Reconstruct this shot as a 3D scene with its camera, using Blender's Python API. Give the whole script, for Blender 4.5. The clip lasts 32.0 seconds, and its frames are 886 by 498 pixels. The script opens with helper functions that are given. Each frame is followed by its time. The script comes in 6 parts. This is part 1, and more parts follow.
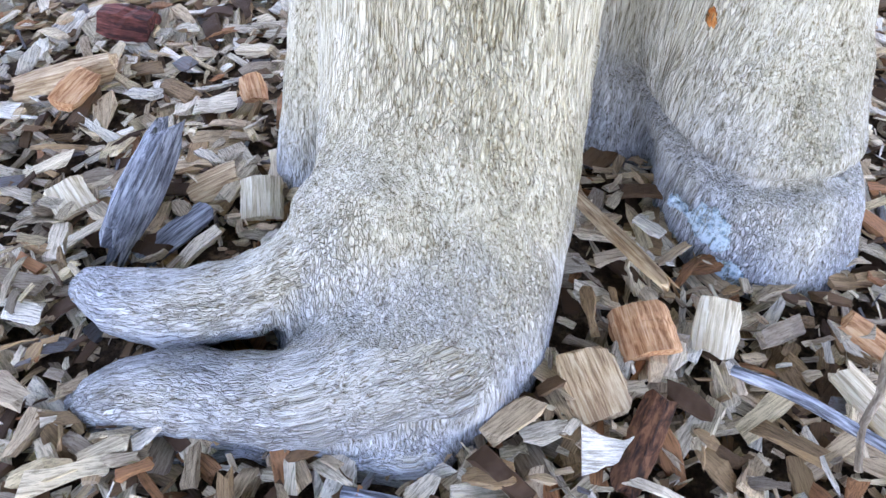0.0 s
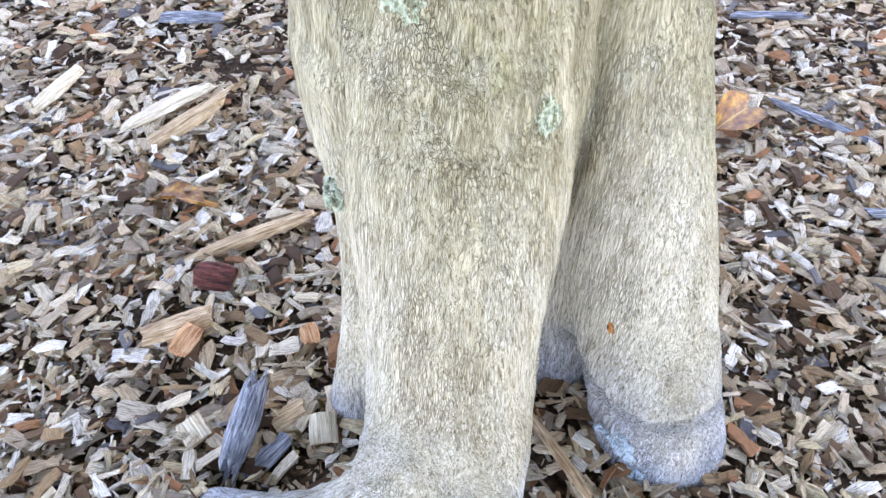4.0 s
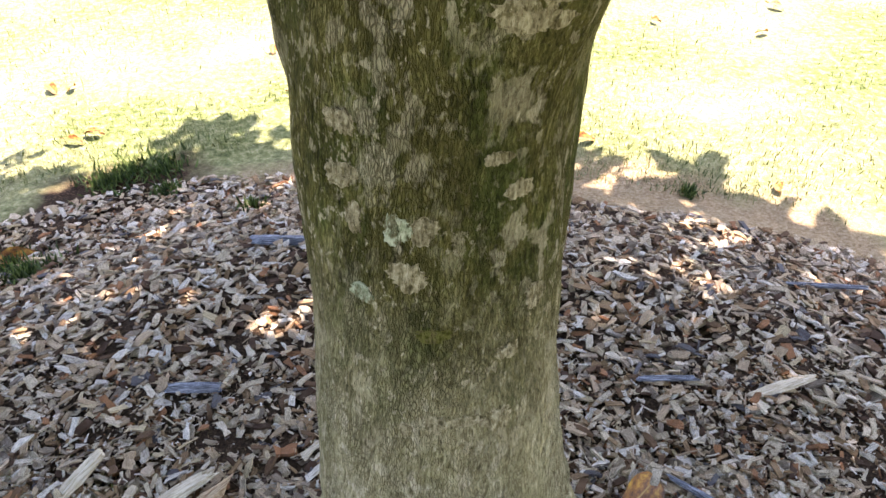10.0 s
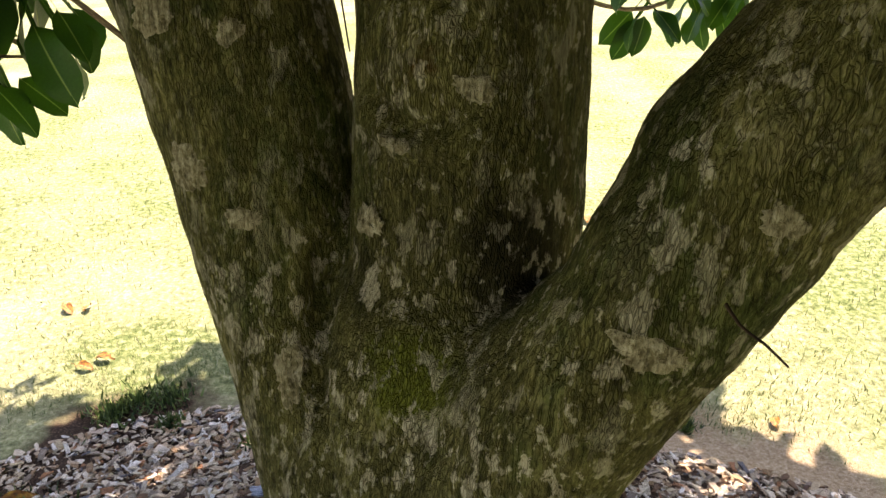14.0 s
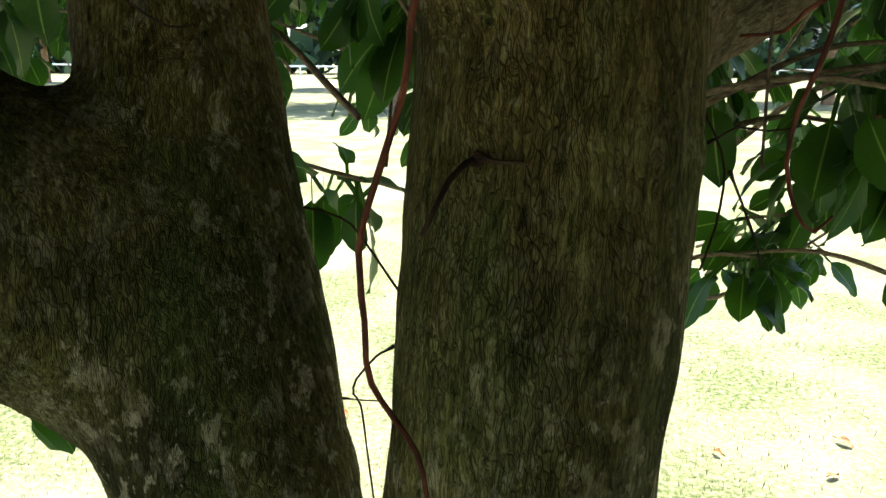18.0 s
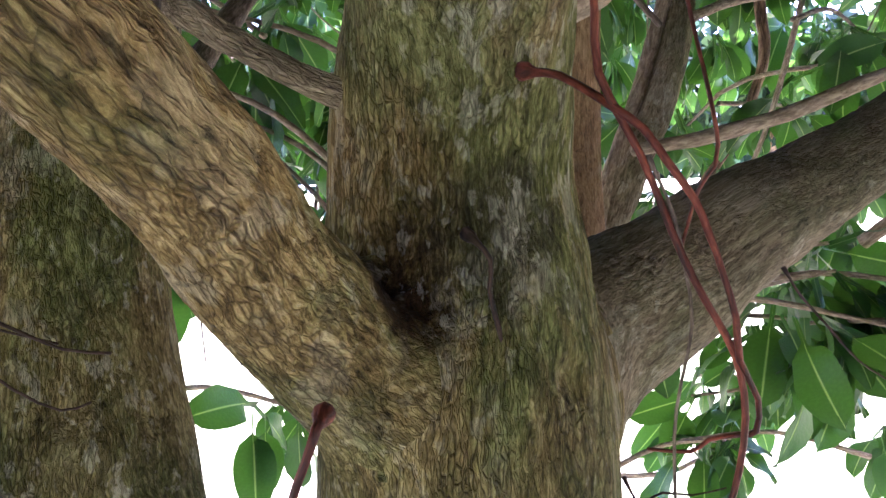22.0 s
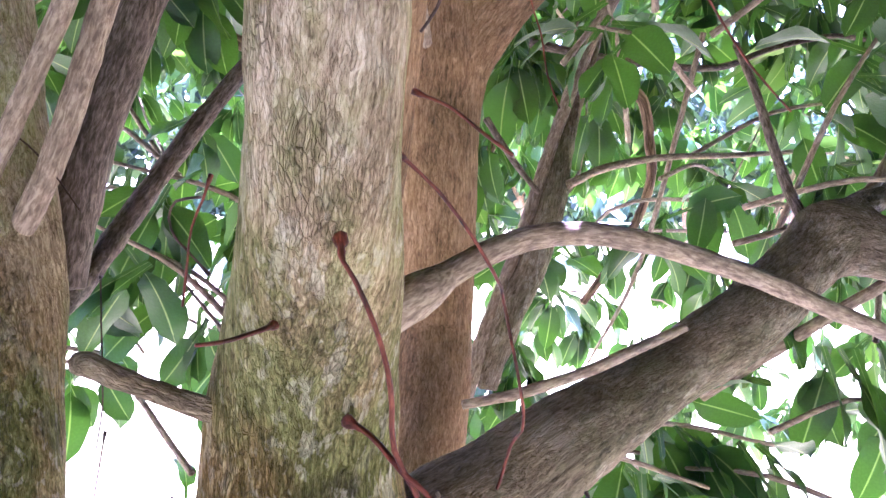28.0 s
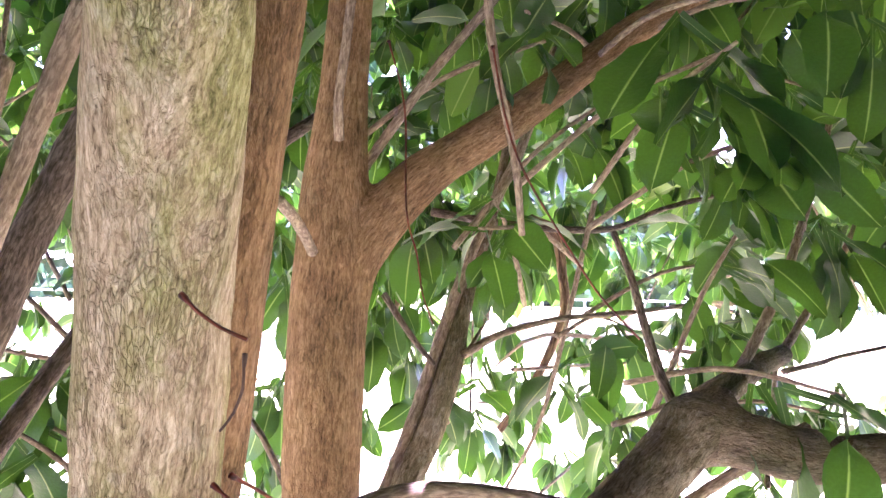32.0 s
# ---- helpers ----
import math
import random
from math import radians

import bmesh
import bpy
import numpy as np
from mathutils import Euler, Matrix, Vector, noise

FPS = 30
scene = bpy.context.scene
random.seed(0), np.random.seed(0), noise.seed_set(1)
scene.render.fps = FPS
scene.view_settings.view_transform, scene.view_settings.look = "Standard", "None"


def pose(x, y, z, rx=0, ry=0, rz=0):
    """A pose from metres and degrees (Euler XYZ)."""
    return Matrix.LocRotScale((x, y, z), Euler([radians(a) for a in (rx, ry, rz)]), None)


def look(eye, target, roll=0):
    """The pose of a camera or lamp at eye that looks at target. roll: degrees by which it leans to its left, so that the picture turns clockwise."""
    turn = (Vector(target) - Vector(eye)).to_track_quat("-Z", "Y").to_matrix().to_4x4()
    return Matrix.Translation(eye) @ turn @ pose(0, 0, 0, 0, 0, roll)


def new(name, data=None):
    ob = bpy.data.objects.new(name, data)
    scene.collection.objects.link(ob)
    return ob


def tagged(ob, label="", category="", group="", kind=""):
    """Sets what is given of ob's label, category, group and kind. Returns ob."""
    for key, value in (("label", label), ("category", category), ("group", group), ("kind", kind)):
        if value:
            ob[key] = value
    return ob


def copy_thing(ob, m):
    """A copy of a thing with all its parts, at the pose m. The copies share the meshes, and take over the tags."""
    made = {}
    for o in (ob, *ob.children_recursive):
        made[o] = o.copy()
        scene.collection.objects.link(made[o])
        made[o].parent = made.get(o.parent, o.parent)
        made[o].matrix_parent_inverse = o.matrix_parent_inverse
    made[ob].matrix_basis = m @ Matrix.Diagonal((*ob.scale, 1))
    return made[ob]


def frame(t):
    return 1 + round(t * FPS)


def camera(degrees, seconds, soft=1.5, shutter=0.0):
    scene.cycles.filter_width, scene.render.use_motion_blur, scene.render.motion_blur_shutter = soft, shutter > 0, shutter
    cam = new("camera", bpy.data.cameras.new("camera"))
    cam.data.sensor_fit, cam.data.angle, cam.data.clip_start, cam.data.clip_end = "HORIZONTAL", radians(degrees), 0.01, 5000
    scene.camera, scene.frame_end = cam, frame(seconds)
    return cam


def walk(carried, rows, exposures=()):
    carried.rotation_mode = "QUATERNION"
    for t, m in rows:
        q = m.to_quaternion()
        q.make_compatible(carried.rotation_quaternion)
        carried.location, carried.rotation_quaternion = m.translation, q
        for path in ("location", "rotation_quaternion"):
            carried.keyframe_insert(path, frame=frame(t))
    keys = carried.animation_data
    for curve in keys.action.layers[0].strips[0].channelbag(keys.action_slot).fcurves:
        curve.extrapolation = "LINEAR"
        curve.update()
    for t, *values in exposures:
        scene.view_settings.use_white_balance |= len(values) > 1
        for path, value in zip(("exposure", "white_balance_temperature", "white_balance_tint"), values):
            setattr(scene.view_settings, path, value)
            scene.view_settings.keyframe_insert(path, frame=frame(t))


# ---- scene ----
cam = camera(60.2, 32.0)
PATH = [
    (0, (0.0420, 0.0544, 0.3700), (-0.0255, 1.3332, -1.1663), -1.51),
    (0.5, (0.0502, 0.0566, 0.4040), (-0.0158, 1.3518, -1.1185), -1.91),
    (1, (0.0528, 0.0514, 0.4373), (-0.0260, 1.3481, -1.0833), -2.85),
    (1.5, (0.0574, 0.0372, 0.4690), (-0.0221, 1.3457, -1.0414), -2.93),
    (2, (0.0573, 0.0202, 0.5061), (-0.0243, 1.3335, -1.0001), -3.24),
    (2.5, (0.0550, 0.0103, 0.5447), (-0.0313, 1.3399, -0.9468), -3.22),
    (3, (0.0509, 0.0156, 0.5846), (-0.0283, 1.3542, -0.8993), -3.19),
    (3.5, (0.0498, 0.0211, 0.6294), (-0.0263, 1.3661, -0.8489), -3.17),
    (5.5, (0.0487, 0.0183, 0.7778), (0.0367, 1.4182, -0.6505), -2.31),
    (6, (0.0495, 0.0282, 0.8123), (0.0417, 1.4472, -0.5971), -2.17),
    (6.5, (0.0457, 0.0599, 0.8768), (0.0597, 1.5107, -0.4998), -1.48),
    (7, (0.0468, 0.0758, 0.9289), (0.0802, 1.5481, -0.4243), -1.31),
    (7.5, (0.0478, 0.0907, 0.9802), (0.0937, 1.5832, -0.3503), -1.65),
    (8, (0.0527, 0.0981, 1.0237), (0.1121, 1.6157, -0.2776), -1.70),
    (8.5, (0.0545, 0.0963, 1.0629), (0.1052, 1.6252, -0.2255), -1.41),
    (9, (0.0542, 0.0902, 1.0972), (0.0901, 1.6291, -0.1797), -1.14),
    (9.5, (0.0559, 0.0952, 1.1340), (0.0995, 1.6631, -0.1069), -0.80),
    (10, (0.0566, 0.1023, 1.1707), (0.1158, 1.6910, -0.0428), -0.45),
    (10.5, (0.0554, 0.1193, 1.2068), (0.1205, 1.7432, 0.0411), -0.62),
    (11, (0.0591, 0.1384, 1.2438), (0.1160, 1.7924, 0.1208), -0.32),
    (11.5, (0.0670, 0.1447, 1.2843), (0.1298, 1.8295, 0.2085), -0.29),
    (12, (0.0608, 0.1456, 1.3127), (0.1083, 1.8541, 0.2740), -0.35),
    (12.5, (0.0619, 0.1493, 1.3433), (0.1139, 1.8831, 0.3477), 0.23),
    (13, (0.0658, 0.1588, 1.3707), (0.1190, 1.9172, 0.4193), -0.34),
    (13.5, (0.0704, 0.1646, 1.4000), (0.1288, 1.9473, 0.4953), -0.24),
    (14, (0.0780, 0.1732, 1.4246), (0.1344, 1.9769, 0.5623), -0.57),
    (14.5, (0.0740, 0.1893, 1.4523), (0.1047, 2.0134, 0.6327), -1.06),
    (16.5, (0.0798, 0.2424, 1.5325), (-0.0532, 2.1391, 0.9122), -0.15),
    (17, (0.0836, 0.2588, 1.5584), (-0.0371, 2.1791, 1.0127), 0.41),
    (17.5, (0.0898, 0.2800, 1.5780), (-0.0161, 2.2107, 1.0668), 0.47),
    (18, (0.0933, 0.2929, 1.5980), (-0.0145, 2.2337, 1.1271), 0.43),
    (18.5, (0.0991, 0.2984, 1.6113), (-0.0208, 2.2425, 1.1572), 0.10),
    (19, (0.1077, 0.3048, 1.6266), (-0.0058, 2.2581, 1.2125), -0.29),
    (19.5, (0.1161, 0.3052, 1.6492), (0.0037, 2.2718, 1.3026), -0.42),
    (20, (0.1210, 0.3061, 1.6688), (0.0168, 2.2814, 1.3736), -0.67),
    (20.5, (0.1235, 0.3073, 1.6843), (0.0262, 2.2854, 1.4056), -1.10),
    (21, (0.1208, 0.3159, 1.6950), (0.0429, 2.2995, 1.4516), -2.09),
    (21.5, (0.1190, 0.3234, 1.7034), (0.0771, 2.3116, 1.4903), -1.70),
    (22, (0.1194, 0.3276, 1.7118), (0.1005, 2.3185, 1.5217), -2.38),
    (22.5, (0.1199, 0.3288, 1.7198), (0.1270, 2.3213, 1.5466), -2.43),
    (23, (0.1278, 0.3280, 1.7322), (0.1639, 2.3224, 1.5866), -1.78),
    (23.5, (0.1332, 0.3292, 1.7402), (0.1986, 2.3245, 1.6187), -1.51),
    (24, (0.1364, 0.3273, 1.7493), (0.2230, 2.3230, 1.6515), -1.55),
    (24.5, (0.1363, 0.3180, 1.7610), (0.2257, 2.3146, 1.6886), -0.84),
    (26.5, (0.1598, 0.2862, 1.8068), (0.2646, 2.2790, 1.6731), 0.92),
    (27, (0.1575, 0.2758, 1.8148), (0.2838, 2.2672, 1.6781), 0.93),
    (27.5, (0.1559, 0.2613, 1.8213), (0.3109, 2.2526, 1.7178), 1.13),
    (28, (0.1549, 0.2523, 1.8326), (0.3377, 2.2420, 1.7456), 0.85),
    (28.5, (0.1559, 0.2416, 1.8462), (0.3615, 2.2301, 1.7844), 0.70),
    (29, (0.1553, 0.2321, 1.8649), (0.3653, 2.2209, 1.8452), 0.38),
    (29.5, (0.1605, 0.2212, 1.8890), (0.3851, 2.2085, 1.8875), 0.93),
    (30, (0.1672, 0.2139, 1.9060), (0.4028, 2.1998, 1.9330), 0.66),
    (30.5, (0.1759, 0.2155, 1.9203), (0.4092, 2.2014, 1.9587), 0.67),
    (31, (0.1907, 0.2162, 1.9355), (0.4553, 2.1977, 1.9958), 0.60),
    (31.5, (0.1995, 0.2101, 1.9490), (0.4930, 2.1859, 2.0505), 0.70),
    (32, (0.2077, 0.2084, 1.9546), (0.5265, 2.1798, 2.0647), 1.19),
]
EXPOSURES = [(0.0, 3.6, 6700, 29), (3.5, 3.65, 7000, 29), (6.0, 3.6, 6500, 28), (9.0, 2.75, 6700, 26), (12.0, 1.9, 7050, 27), (14.5, 1.85, 6900, 25), (17.0, 1.8, 6100, 18), (19.0, 2.25, 5700, 25),
             (21.0, 3.45, 5300, 45), (24.0, 5.1, 4800, 70), (27.0, 5.25, 4900, 70), (29.0, 5.2, 5100, 70), (32.0, 5.35, 5500, 71)]
walk(cam, [(t, look(eye, target, roll)) for t, eye, target, roll in PATH], EXPOSURES)

# ---- world and sun ----
SUN_EL, SUN_AZ = 68.0, 25.0            # degrees above the horizon; degrees from +y towards +x
world = bpy.data.worlds.new("sky")
scene.world = world
world.use_nodes = True
wn = world.node_tree
wn.nodes.clear()
sky = wn.nodes.new("ShaderNodeTexSky")
sky.sky_type, sky.sun_disc = "NISHITA", False
sky.sun_elevation, sky.sun_rotation = radians(SUN_EL), radians(SUN_AZ)
sky.air_density, sky.dust_density, sky.ozone_density = 1.0, 1.2, 1.0
bg = wn.nodes.new("ShaderNodeBackground")
bg.inputs["Strength"].default_value = 0.15
wo = wn.nodes.new("ShaderNodeOutputWorld")
wn.links.new(sky.outputs[0], bg.inputs[0])
wn.links.new(bg.outputs[0], wo.inputs[0])
sun_data = bpy.data.lights.new("sun", "SUN")
sun_data.energy, sun_data.angle, sun_data.color = 4.5, radians(0.53), (1.0, 0.96, 0.9)
sun = new("sun", sun_data)
se, sa = radians(SUN_EL), radians(SUN_AZ)
SUN_DIR = Vector((math.sin(sa) * math.cos(se), math.cos(sa) * math.cos(se), math.sin(se)))
sun.rotation_euler = SUN_DIR.to_track_quat("Z", "Y").to_euler()


# ---- node material helpers ----
def srgb(h):
    c = [int(h[i:i + 2], 16) / 255 for i in (0, 2, 4)]
    return tuple(v / 12.92 if v <= 0.04045 else ((v + 0.055) / 1.055) ** 2.4 for v in c) + (1.0,)


class Mat:
    """A small builder of node materials."""

    def __init__(self, name, rough=0.8, spec=0.3):
        self.m = bpy.data.materials.new(name)
        self.m.use_nodes = True
        self.t = self.m.node_tree
        self.b = self.t.nodes["Principled BSDF"]
        self.b.inputs["Roughness"].default_value = rough
        self.b.inputs["Specular IOR Level"].default_value = spec

    def n(self, kind, **props):
        node = self.t.nodes.new(kind)
        for k, v in props.items():
            setattr(node, k, v)
        return node

    def link(self, a, b):
        self.t.links.new(a, b)

    def coords(self, kind="Object"):
        return self.n("ShaderNodeTexCoord").outputs[kind]

    def attr(self, name):
        return self.n("ShaderNodeAttribute", attribute_name=name).outputs["Vector"]

    def mapped(self, src, scale=(1, 1, 1), loc=(0, 0, 0)):
        mp = self.n("ShaderNodeMapping")
        mp.inputs["Scale"].default_value = scale
        mp.inputs["Location"].default_value = loc
        self.link(src, mp.inputs["Vector"])
        return mp.outputs[0]

    def noise(self, src, scale, detail=4, rough=0.6, dist=0.0, dims="3D"):
        nd = self.n("ShaderNodeTexNoise", noise_dimensions=dims)
        nd.inputs["Scale"].default_value = scale
        nd.inputs["Detail"].default_value = detail
        nd.inputs["Roughness"].default_value = rough
        nd.inputs["Distortion"].default_value = dist
        self.link(src, nd.inputs["Vector"])
        return nd.outputs["Fac"]

    def voronoi(self, src, scale, feature="F1", out="Distance", rand=1.0):
        nd = self.n("ShaderNodeTexVoronoi", feature=feature)
        nd.inputs["Scale"].default_value = scale
        nd.inputs["Randomness"].default_value = rand
        self.link(src, nd.inputs["Vector"])
        return nd.outputs[out]

    def ramp(self, fac, stops, interp="LINEAR"):
        r = self.n("ShaderNodeValToRGB")
        r.color_ramp.interpolation = interp
        el = r.color_ramp.elements
        while len(el) < len(stops):
            el.new(0.5)
        for e, (p, c) in zip(el, stops):
            e.position = p
            e.color = srgb(c) if isinstance(c, str) else (c, c, c, 1) if isinstance(c, (int, float)) else c
        self.link(fac, r.inputs[0])
        return r.outputs[0]

    def mix(self, fac, a, b, mode="MIX"):
        x = self.n("ShaderNodeMix", data_type="RGBA", blend_type=mode)
        for sock, v in ((x.inputs[0], fac), (x.inputs[6], a), (x.inputs[7], b)):
            if isinstance(v, str):
                sock.default_value = srgb(v)
            elif isinstance(v, (int, float)):
                sock.default_value = v
            elif isinstance(v, tuple):
                sock.default_value = v
            else:
                self.link(v, sock)
        return x.outputs[2]

    def math(self, op, a, b=0.0, clamp=False):
        x = self.n("ShaderNodeMath", operation=op, use_clamp=clamp)
        for sock, v in zip(x.inputs, (a, b)):
            if isinstance(v, (int, float)):
                sock.default_value = v
            else:
                self.link(v, sock)
        return x.outputs[0]

    def sep(self, src):
        s = self.n("ShaderNodeSeparateXYZ")
        self.link(src, s.inputs[0])
        return s.outputs

    def base(self, src):
        if isinstance(src, str):
            self.b.inputs["Base Color"].default_value = srgb(src)
        else:
            self.link(src, self.b.inputs["Base Color"])
        return self

    def bump(self, height, strength=0.5, dist=0.01, normal=None):
        bp = self.n("ShaderNodeBump")
        bp.inputs["Strength"].default_value = strength
        bp.inputs["Distance"].default_value = dist
        self.link(height, bp.inputs["Height"])
        if normal is not None:
            self.link(normal, bp.inputs["Normal"])
        self.link(bp.outputs[0], self.b.inputs["Normal"])
        return bp.outputs[0]


def bark_material(name, dark, mid, pale, stretch=0.15, scale=430.0, depth=0.0035, spots=0.6, moss=0.35, lower=True, furrow=0.8, plate=(470.0, 0.25)):
    """Bark with fine wavy fissures along the grain, mottled with pale crust and green algae."""
    m = Mat(name, 0.92, 0.12)
    g0 = m.attr("grain")
    z = m.sep(m.coords("Object"))[2]
    wob = m.n("ShaderNodeTexNoise")
    wob.inputs["Scale"].default_value, wob.inputs["Detail"].default_value = 55, 3
    m.link(m.mapped(g0, (1, 1, 0.6)), wob.inputs["Vector"])
    sc = m.n("ShaderNodeVectorMath", operation="SCALE")
    sc.inputs["Scale"].default_value = 0.007
    m.link(wob.outputs["Color"], sc.inputs[0])
    add = m.n("ShaderNodeVectorMath", operation="ADD")
    m.link(g0, add.inputs[0])
    m.link(sc.outputs[0], add.inputs[1])
    wob2 = m.n("ShaderNodeTexNoise")
    wob2.inputs["Scale"].default_value, wob2.inputs["Detail"].default_value = 240, 2
    m.link(m.mapped(g0, (1, 1, 0.5)), wob2.inputs["Vector"])
    sc2 = m.n("ShaderNodeVectorMath", operation="SCALE")
    sc2.inputs["Scale"].default_value = 0.002
    m.link(wob2.outputs["Color"], sc2.inputs[0])
    add2 = m.n("ShaderNodeVectorMath", operation="ADD")
    m.link(add.outputs[0], add2.inputs[0])
    m.link(sc2.outputs[0], add2.inputs[1])
    g = add2.outputs[0]
    ridge = m.noise(m.mapped(g, (1, 1, stretch)), scale, 3, 0.65)
    line = m.math("ABSOLUTE", m.math("SUBTRACT", m.noise(m.mapped(g, (1, 1, stretch), (5, 2, 1)), scale * 0.62, 2, 0.5), 0.5))
    coarse = m.noise(m.mapped(g, (1, 1, 0.4), (1, 4, 2)), 45, 4, 0.6)
    big = m.noise(m.mapped(g, (1, 1, 0.55)), 13, 5, 0.65)
    fine = m.noise(m.mapped(g, (1, 1, 0.22)), scale * 3.0, 4, 0.75)
    plates = m.mapped(g, (1, 1, plate[1]), (2, 7, 4))
    edge = m.voronoi(plates, plate[0], "DISTANCE_TO_EDGE")
    each = m.sep(m.voronoi(plates, plate[0], "F1", "Color"))[0]
    gap = m.ramp(edge, [(0.0, 0.75), (0.06, 0.4), (0.16, 0.0)])
    gap = m.math("MULTIPLY", gap, m.ramp(m.noise(m.mapped(g, (1, 1, 0.5), (8, 2, 5)), 30, 5, 0.7), [(0.4, 0.1), (0.58, 1.0)]))
    tone = m.math("ADD", m.math("MULTIPLY", ridge, 0.34), m.math("ADD", m.math("MULTIPLY", fine, 0.34), m.math("MULTIPLY", coarse, 0.24)))
    tone = m.math("ADD", tone, m.math("MULTIPLY", each, 0.08))
    col = m.ramp(tone, [(0.36, dark), (0.5, mid), (0.64, pale)])
    # weather: broad darker and greener stains, each with an edge of its own
    col = m.mix(m.math("MULTIPLY", m.ramp(big, [(0.46, 0.0), (0.6, 1.0)]), 0.6), col, m.ramp(tone, [(0.36, (0.018, 0.015, 0.010, 1)), (0.66, mid)]))
    alg = m.noise(m.mapped(g, (1, 1, 0.4), (3, 1, 7)), 14, 6, 0.72)
    col = m.mix(m.math("MULTIPLY", m.ramp(alg, [(0.49, 0.0), (0.62, 1.0)]), moss), col, m.ramp(tone, [(0.36, "1b2410"), (0.5, "414c26"), (0.66, "707c48")]))
    if lower:
        up = m.ramp(m.math("SUBTRACT", z, 1.3), [(0.2, 0.0), (0.42, 1.0)])
        # ochre bark, its saturation raised to hold the lawn's warm bounce light
        warm = m.ramp(tone, [(0.37, "30240f"), (0.5, "84693c"), (0.63, "c4a872")])
        warm = m.mix(m.math("MULTIPLY", m.ramp(alg, [(0.44, 0.0), (0.58, 1.0)]), 0.75), warm, m.ramp(tone, [(0.36, "1e260c"), (0.5, "4c5a26"), (0.66, "86904c")]))
        col = m.mix(m.math("MULTIPLY", up, 0.85), col, warm)
        high = m.ramp(m.math("SUBTRACT", z, 1.3), [(0.42, 0.0), (0.6, 1.0)])
        # paler bark; the front light on the upper stem is put into this colour
        sand = m.ramp(tone, [(0.36, "6e5d49"), (0.5, "b3a085"), (0.63, "dccdb4")])
        sand = m.mix(m.math("MULTIPLY", m.ramp(alg, [(0.42, 0.0), (0.55, 1.0)]), 0.8), sand, m.ramp(tone, [(0.36, "565a2c"), (0.5, "94955a"), (0.66, "c2c08c")]))
        col = m.mix(high, col, sand)
        beige = m.ramp(tone, [(0.37, "6a6450"), (0.5, "a59f84"), (0.63, "cdc7b0")])
        beige = m.mix(m.math("MULTIPLY", m.ramp(alg, [(0.5, 0.0), (0.62, 1.0)]), 0.45), beige, m.ramp(tone, [(0.36, "4a4d2c"), (0.5, "77784e"), (0.66, "a0a076")]))
        col = m.mix(m.math("MULTIPLY", m.ramp(m.math("ADD", z, m.math("MULTIPLY", big, 0.3)), [(0.85, 1.0), (1.25, 0.0)]), 0.9), col, beige)
        lowmix = m.ramp(m.math("ADD", m.math("MULTIPLY", z, 1.5), m.math("MULTIPLY", big, 0.45)), [(0.55, 1.0), (1.3, 0.0)])
        silver = m.ramp(tone, [(0.36, "968d78"), (0.47, "c6bfaa"), (0.62, "e4dfd0")])
        silver = m.mix(m.math("MULTIPLY", m.ramp(big, [(0.45, 0.0), (0.6, 1.0)]), 0.45), silver, m.ramp(tone, [(0.36, "7c7058"), (0.62, "cfc2a2")]))
        col = m.mix(lowmix, col, silver)
        base = m.ramp(m.math("ADD", m.math("MULTIPLY", z, 3.0), m.math("MULTIPLY", big, 0.7)), [(0.34, 1.0), (0.64, 0.0)])
        col = m.mix(m.math("MULTIPLY", base, 0.85), col, m.ramp(tone, [(0.36, "6b6d73"), (0.5, "a6a9b0"), (0.63, "d4d7de")]))
        scratch = m.ramp(m.noise(m.mapped(g, (1, 1, 0.07), (9, 3, 2)), 820, 3, 0.7), [(0.38, 1.0), (0.46, 0.0)])
        col = m.mix(m.math("MULTIPLY", m.math("MULTIPLY", scratch, lowmix), 1.0), col, (0.46, 0.41, 0.34, 1), "MULTIPLY")
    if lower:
        # a moss cushion, the dark upper-fork hollow and fork shade painted as blots, ragged-edged
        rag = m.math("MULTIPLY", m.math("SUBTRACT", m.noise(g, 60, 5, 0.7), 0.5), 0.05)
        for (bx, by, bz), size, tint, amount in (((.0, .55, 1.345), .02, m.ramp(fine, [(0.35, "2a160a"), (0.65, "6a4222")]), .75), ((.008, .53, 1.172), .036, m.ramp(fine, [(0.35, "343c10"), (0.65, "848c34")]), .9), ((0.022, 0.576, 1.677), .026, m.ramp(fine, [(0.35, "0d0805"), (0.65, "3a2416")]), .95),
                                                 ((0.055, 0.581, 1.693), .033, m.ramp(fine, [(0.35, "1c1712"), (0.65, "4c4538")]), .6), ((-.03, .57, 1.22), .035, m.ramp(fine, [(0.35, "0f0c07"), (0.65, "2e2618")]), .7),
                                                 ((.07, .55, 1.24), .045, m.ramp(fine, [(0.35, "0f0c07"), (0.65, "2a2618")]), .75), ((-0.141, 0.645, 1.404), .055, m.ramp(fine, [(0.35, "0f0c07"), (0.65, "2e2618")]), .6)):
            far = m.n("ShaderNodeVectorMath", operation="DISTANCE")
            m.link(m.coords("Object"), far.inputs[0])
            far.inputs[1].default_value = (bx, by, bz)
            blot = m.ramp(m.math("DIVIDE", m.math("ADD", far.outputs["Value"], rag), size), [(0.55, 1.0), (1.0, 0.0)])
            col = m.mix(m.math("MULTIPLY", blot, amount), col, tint)
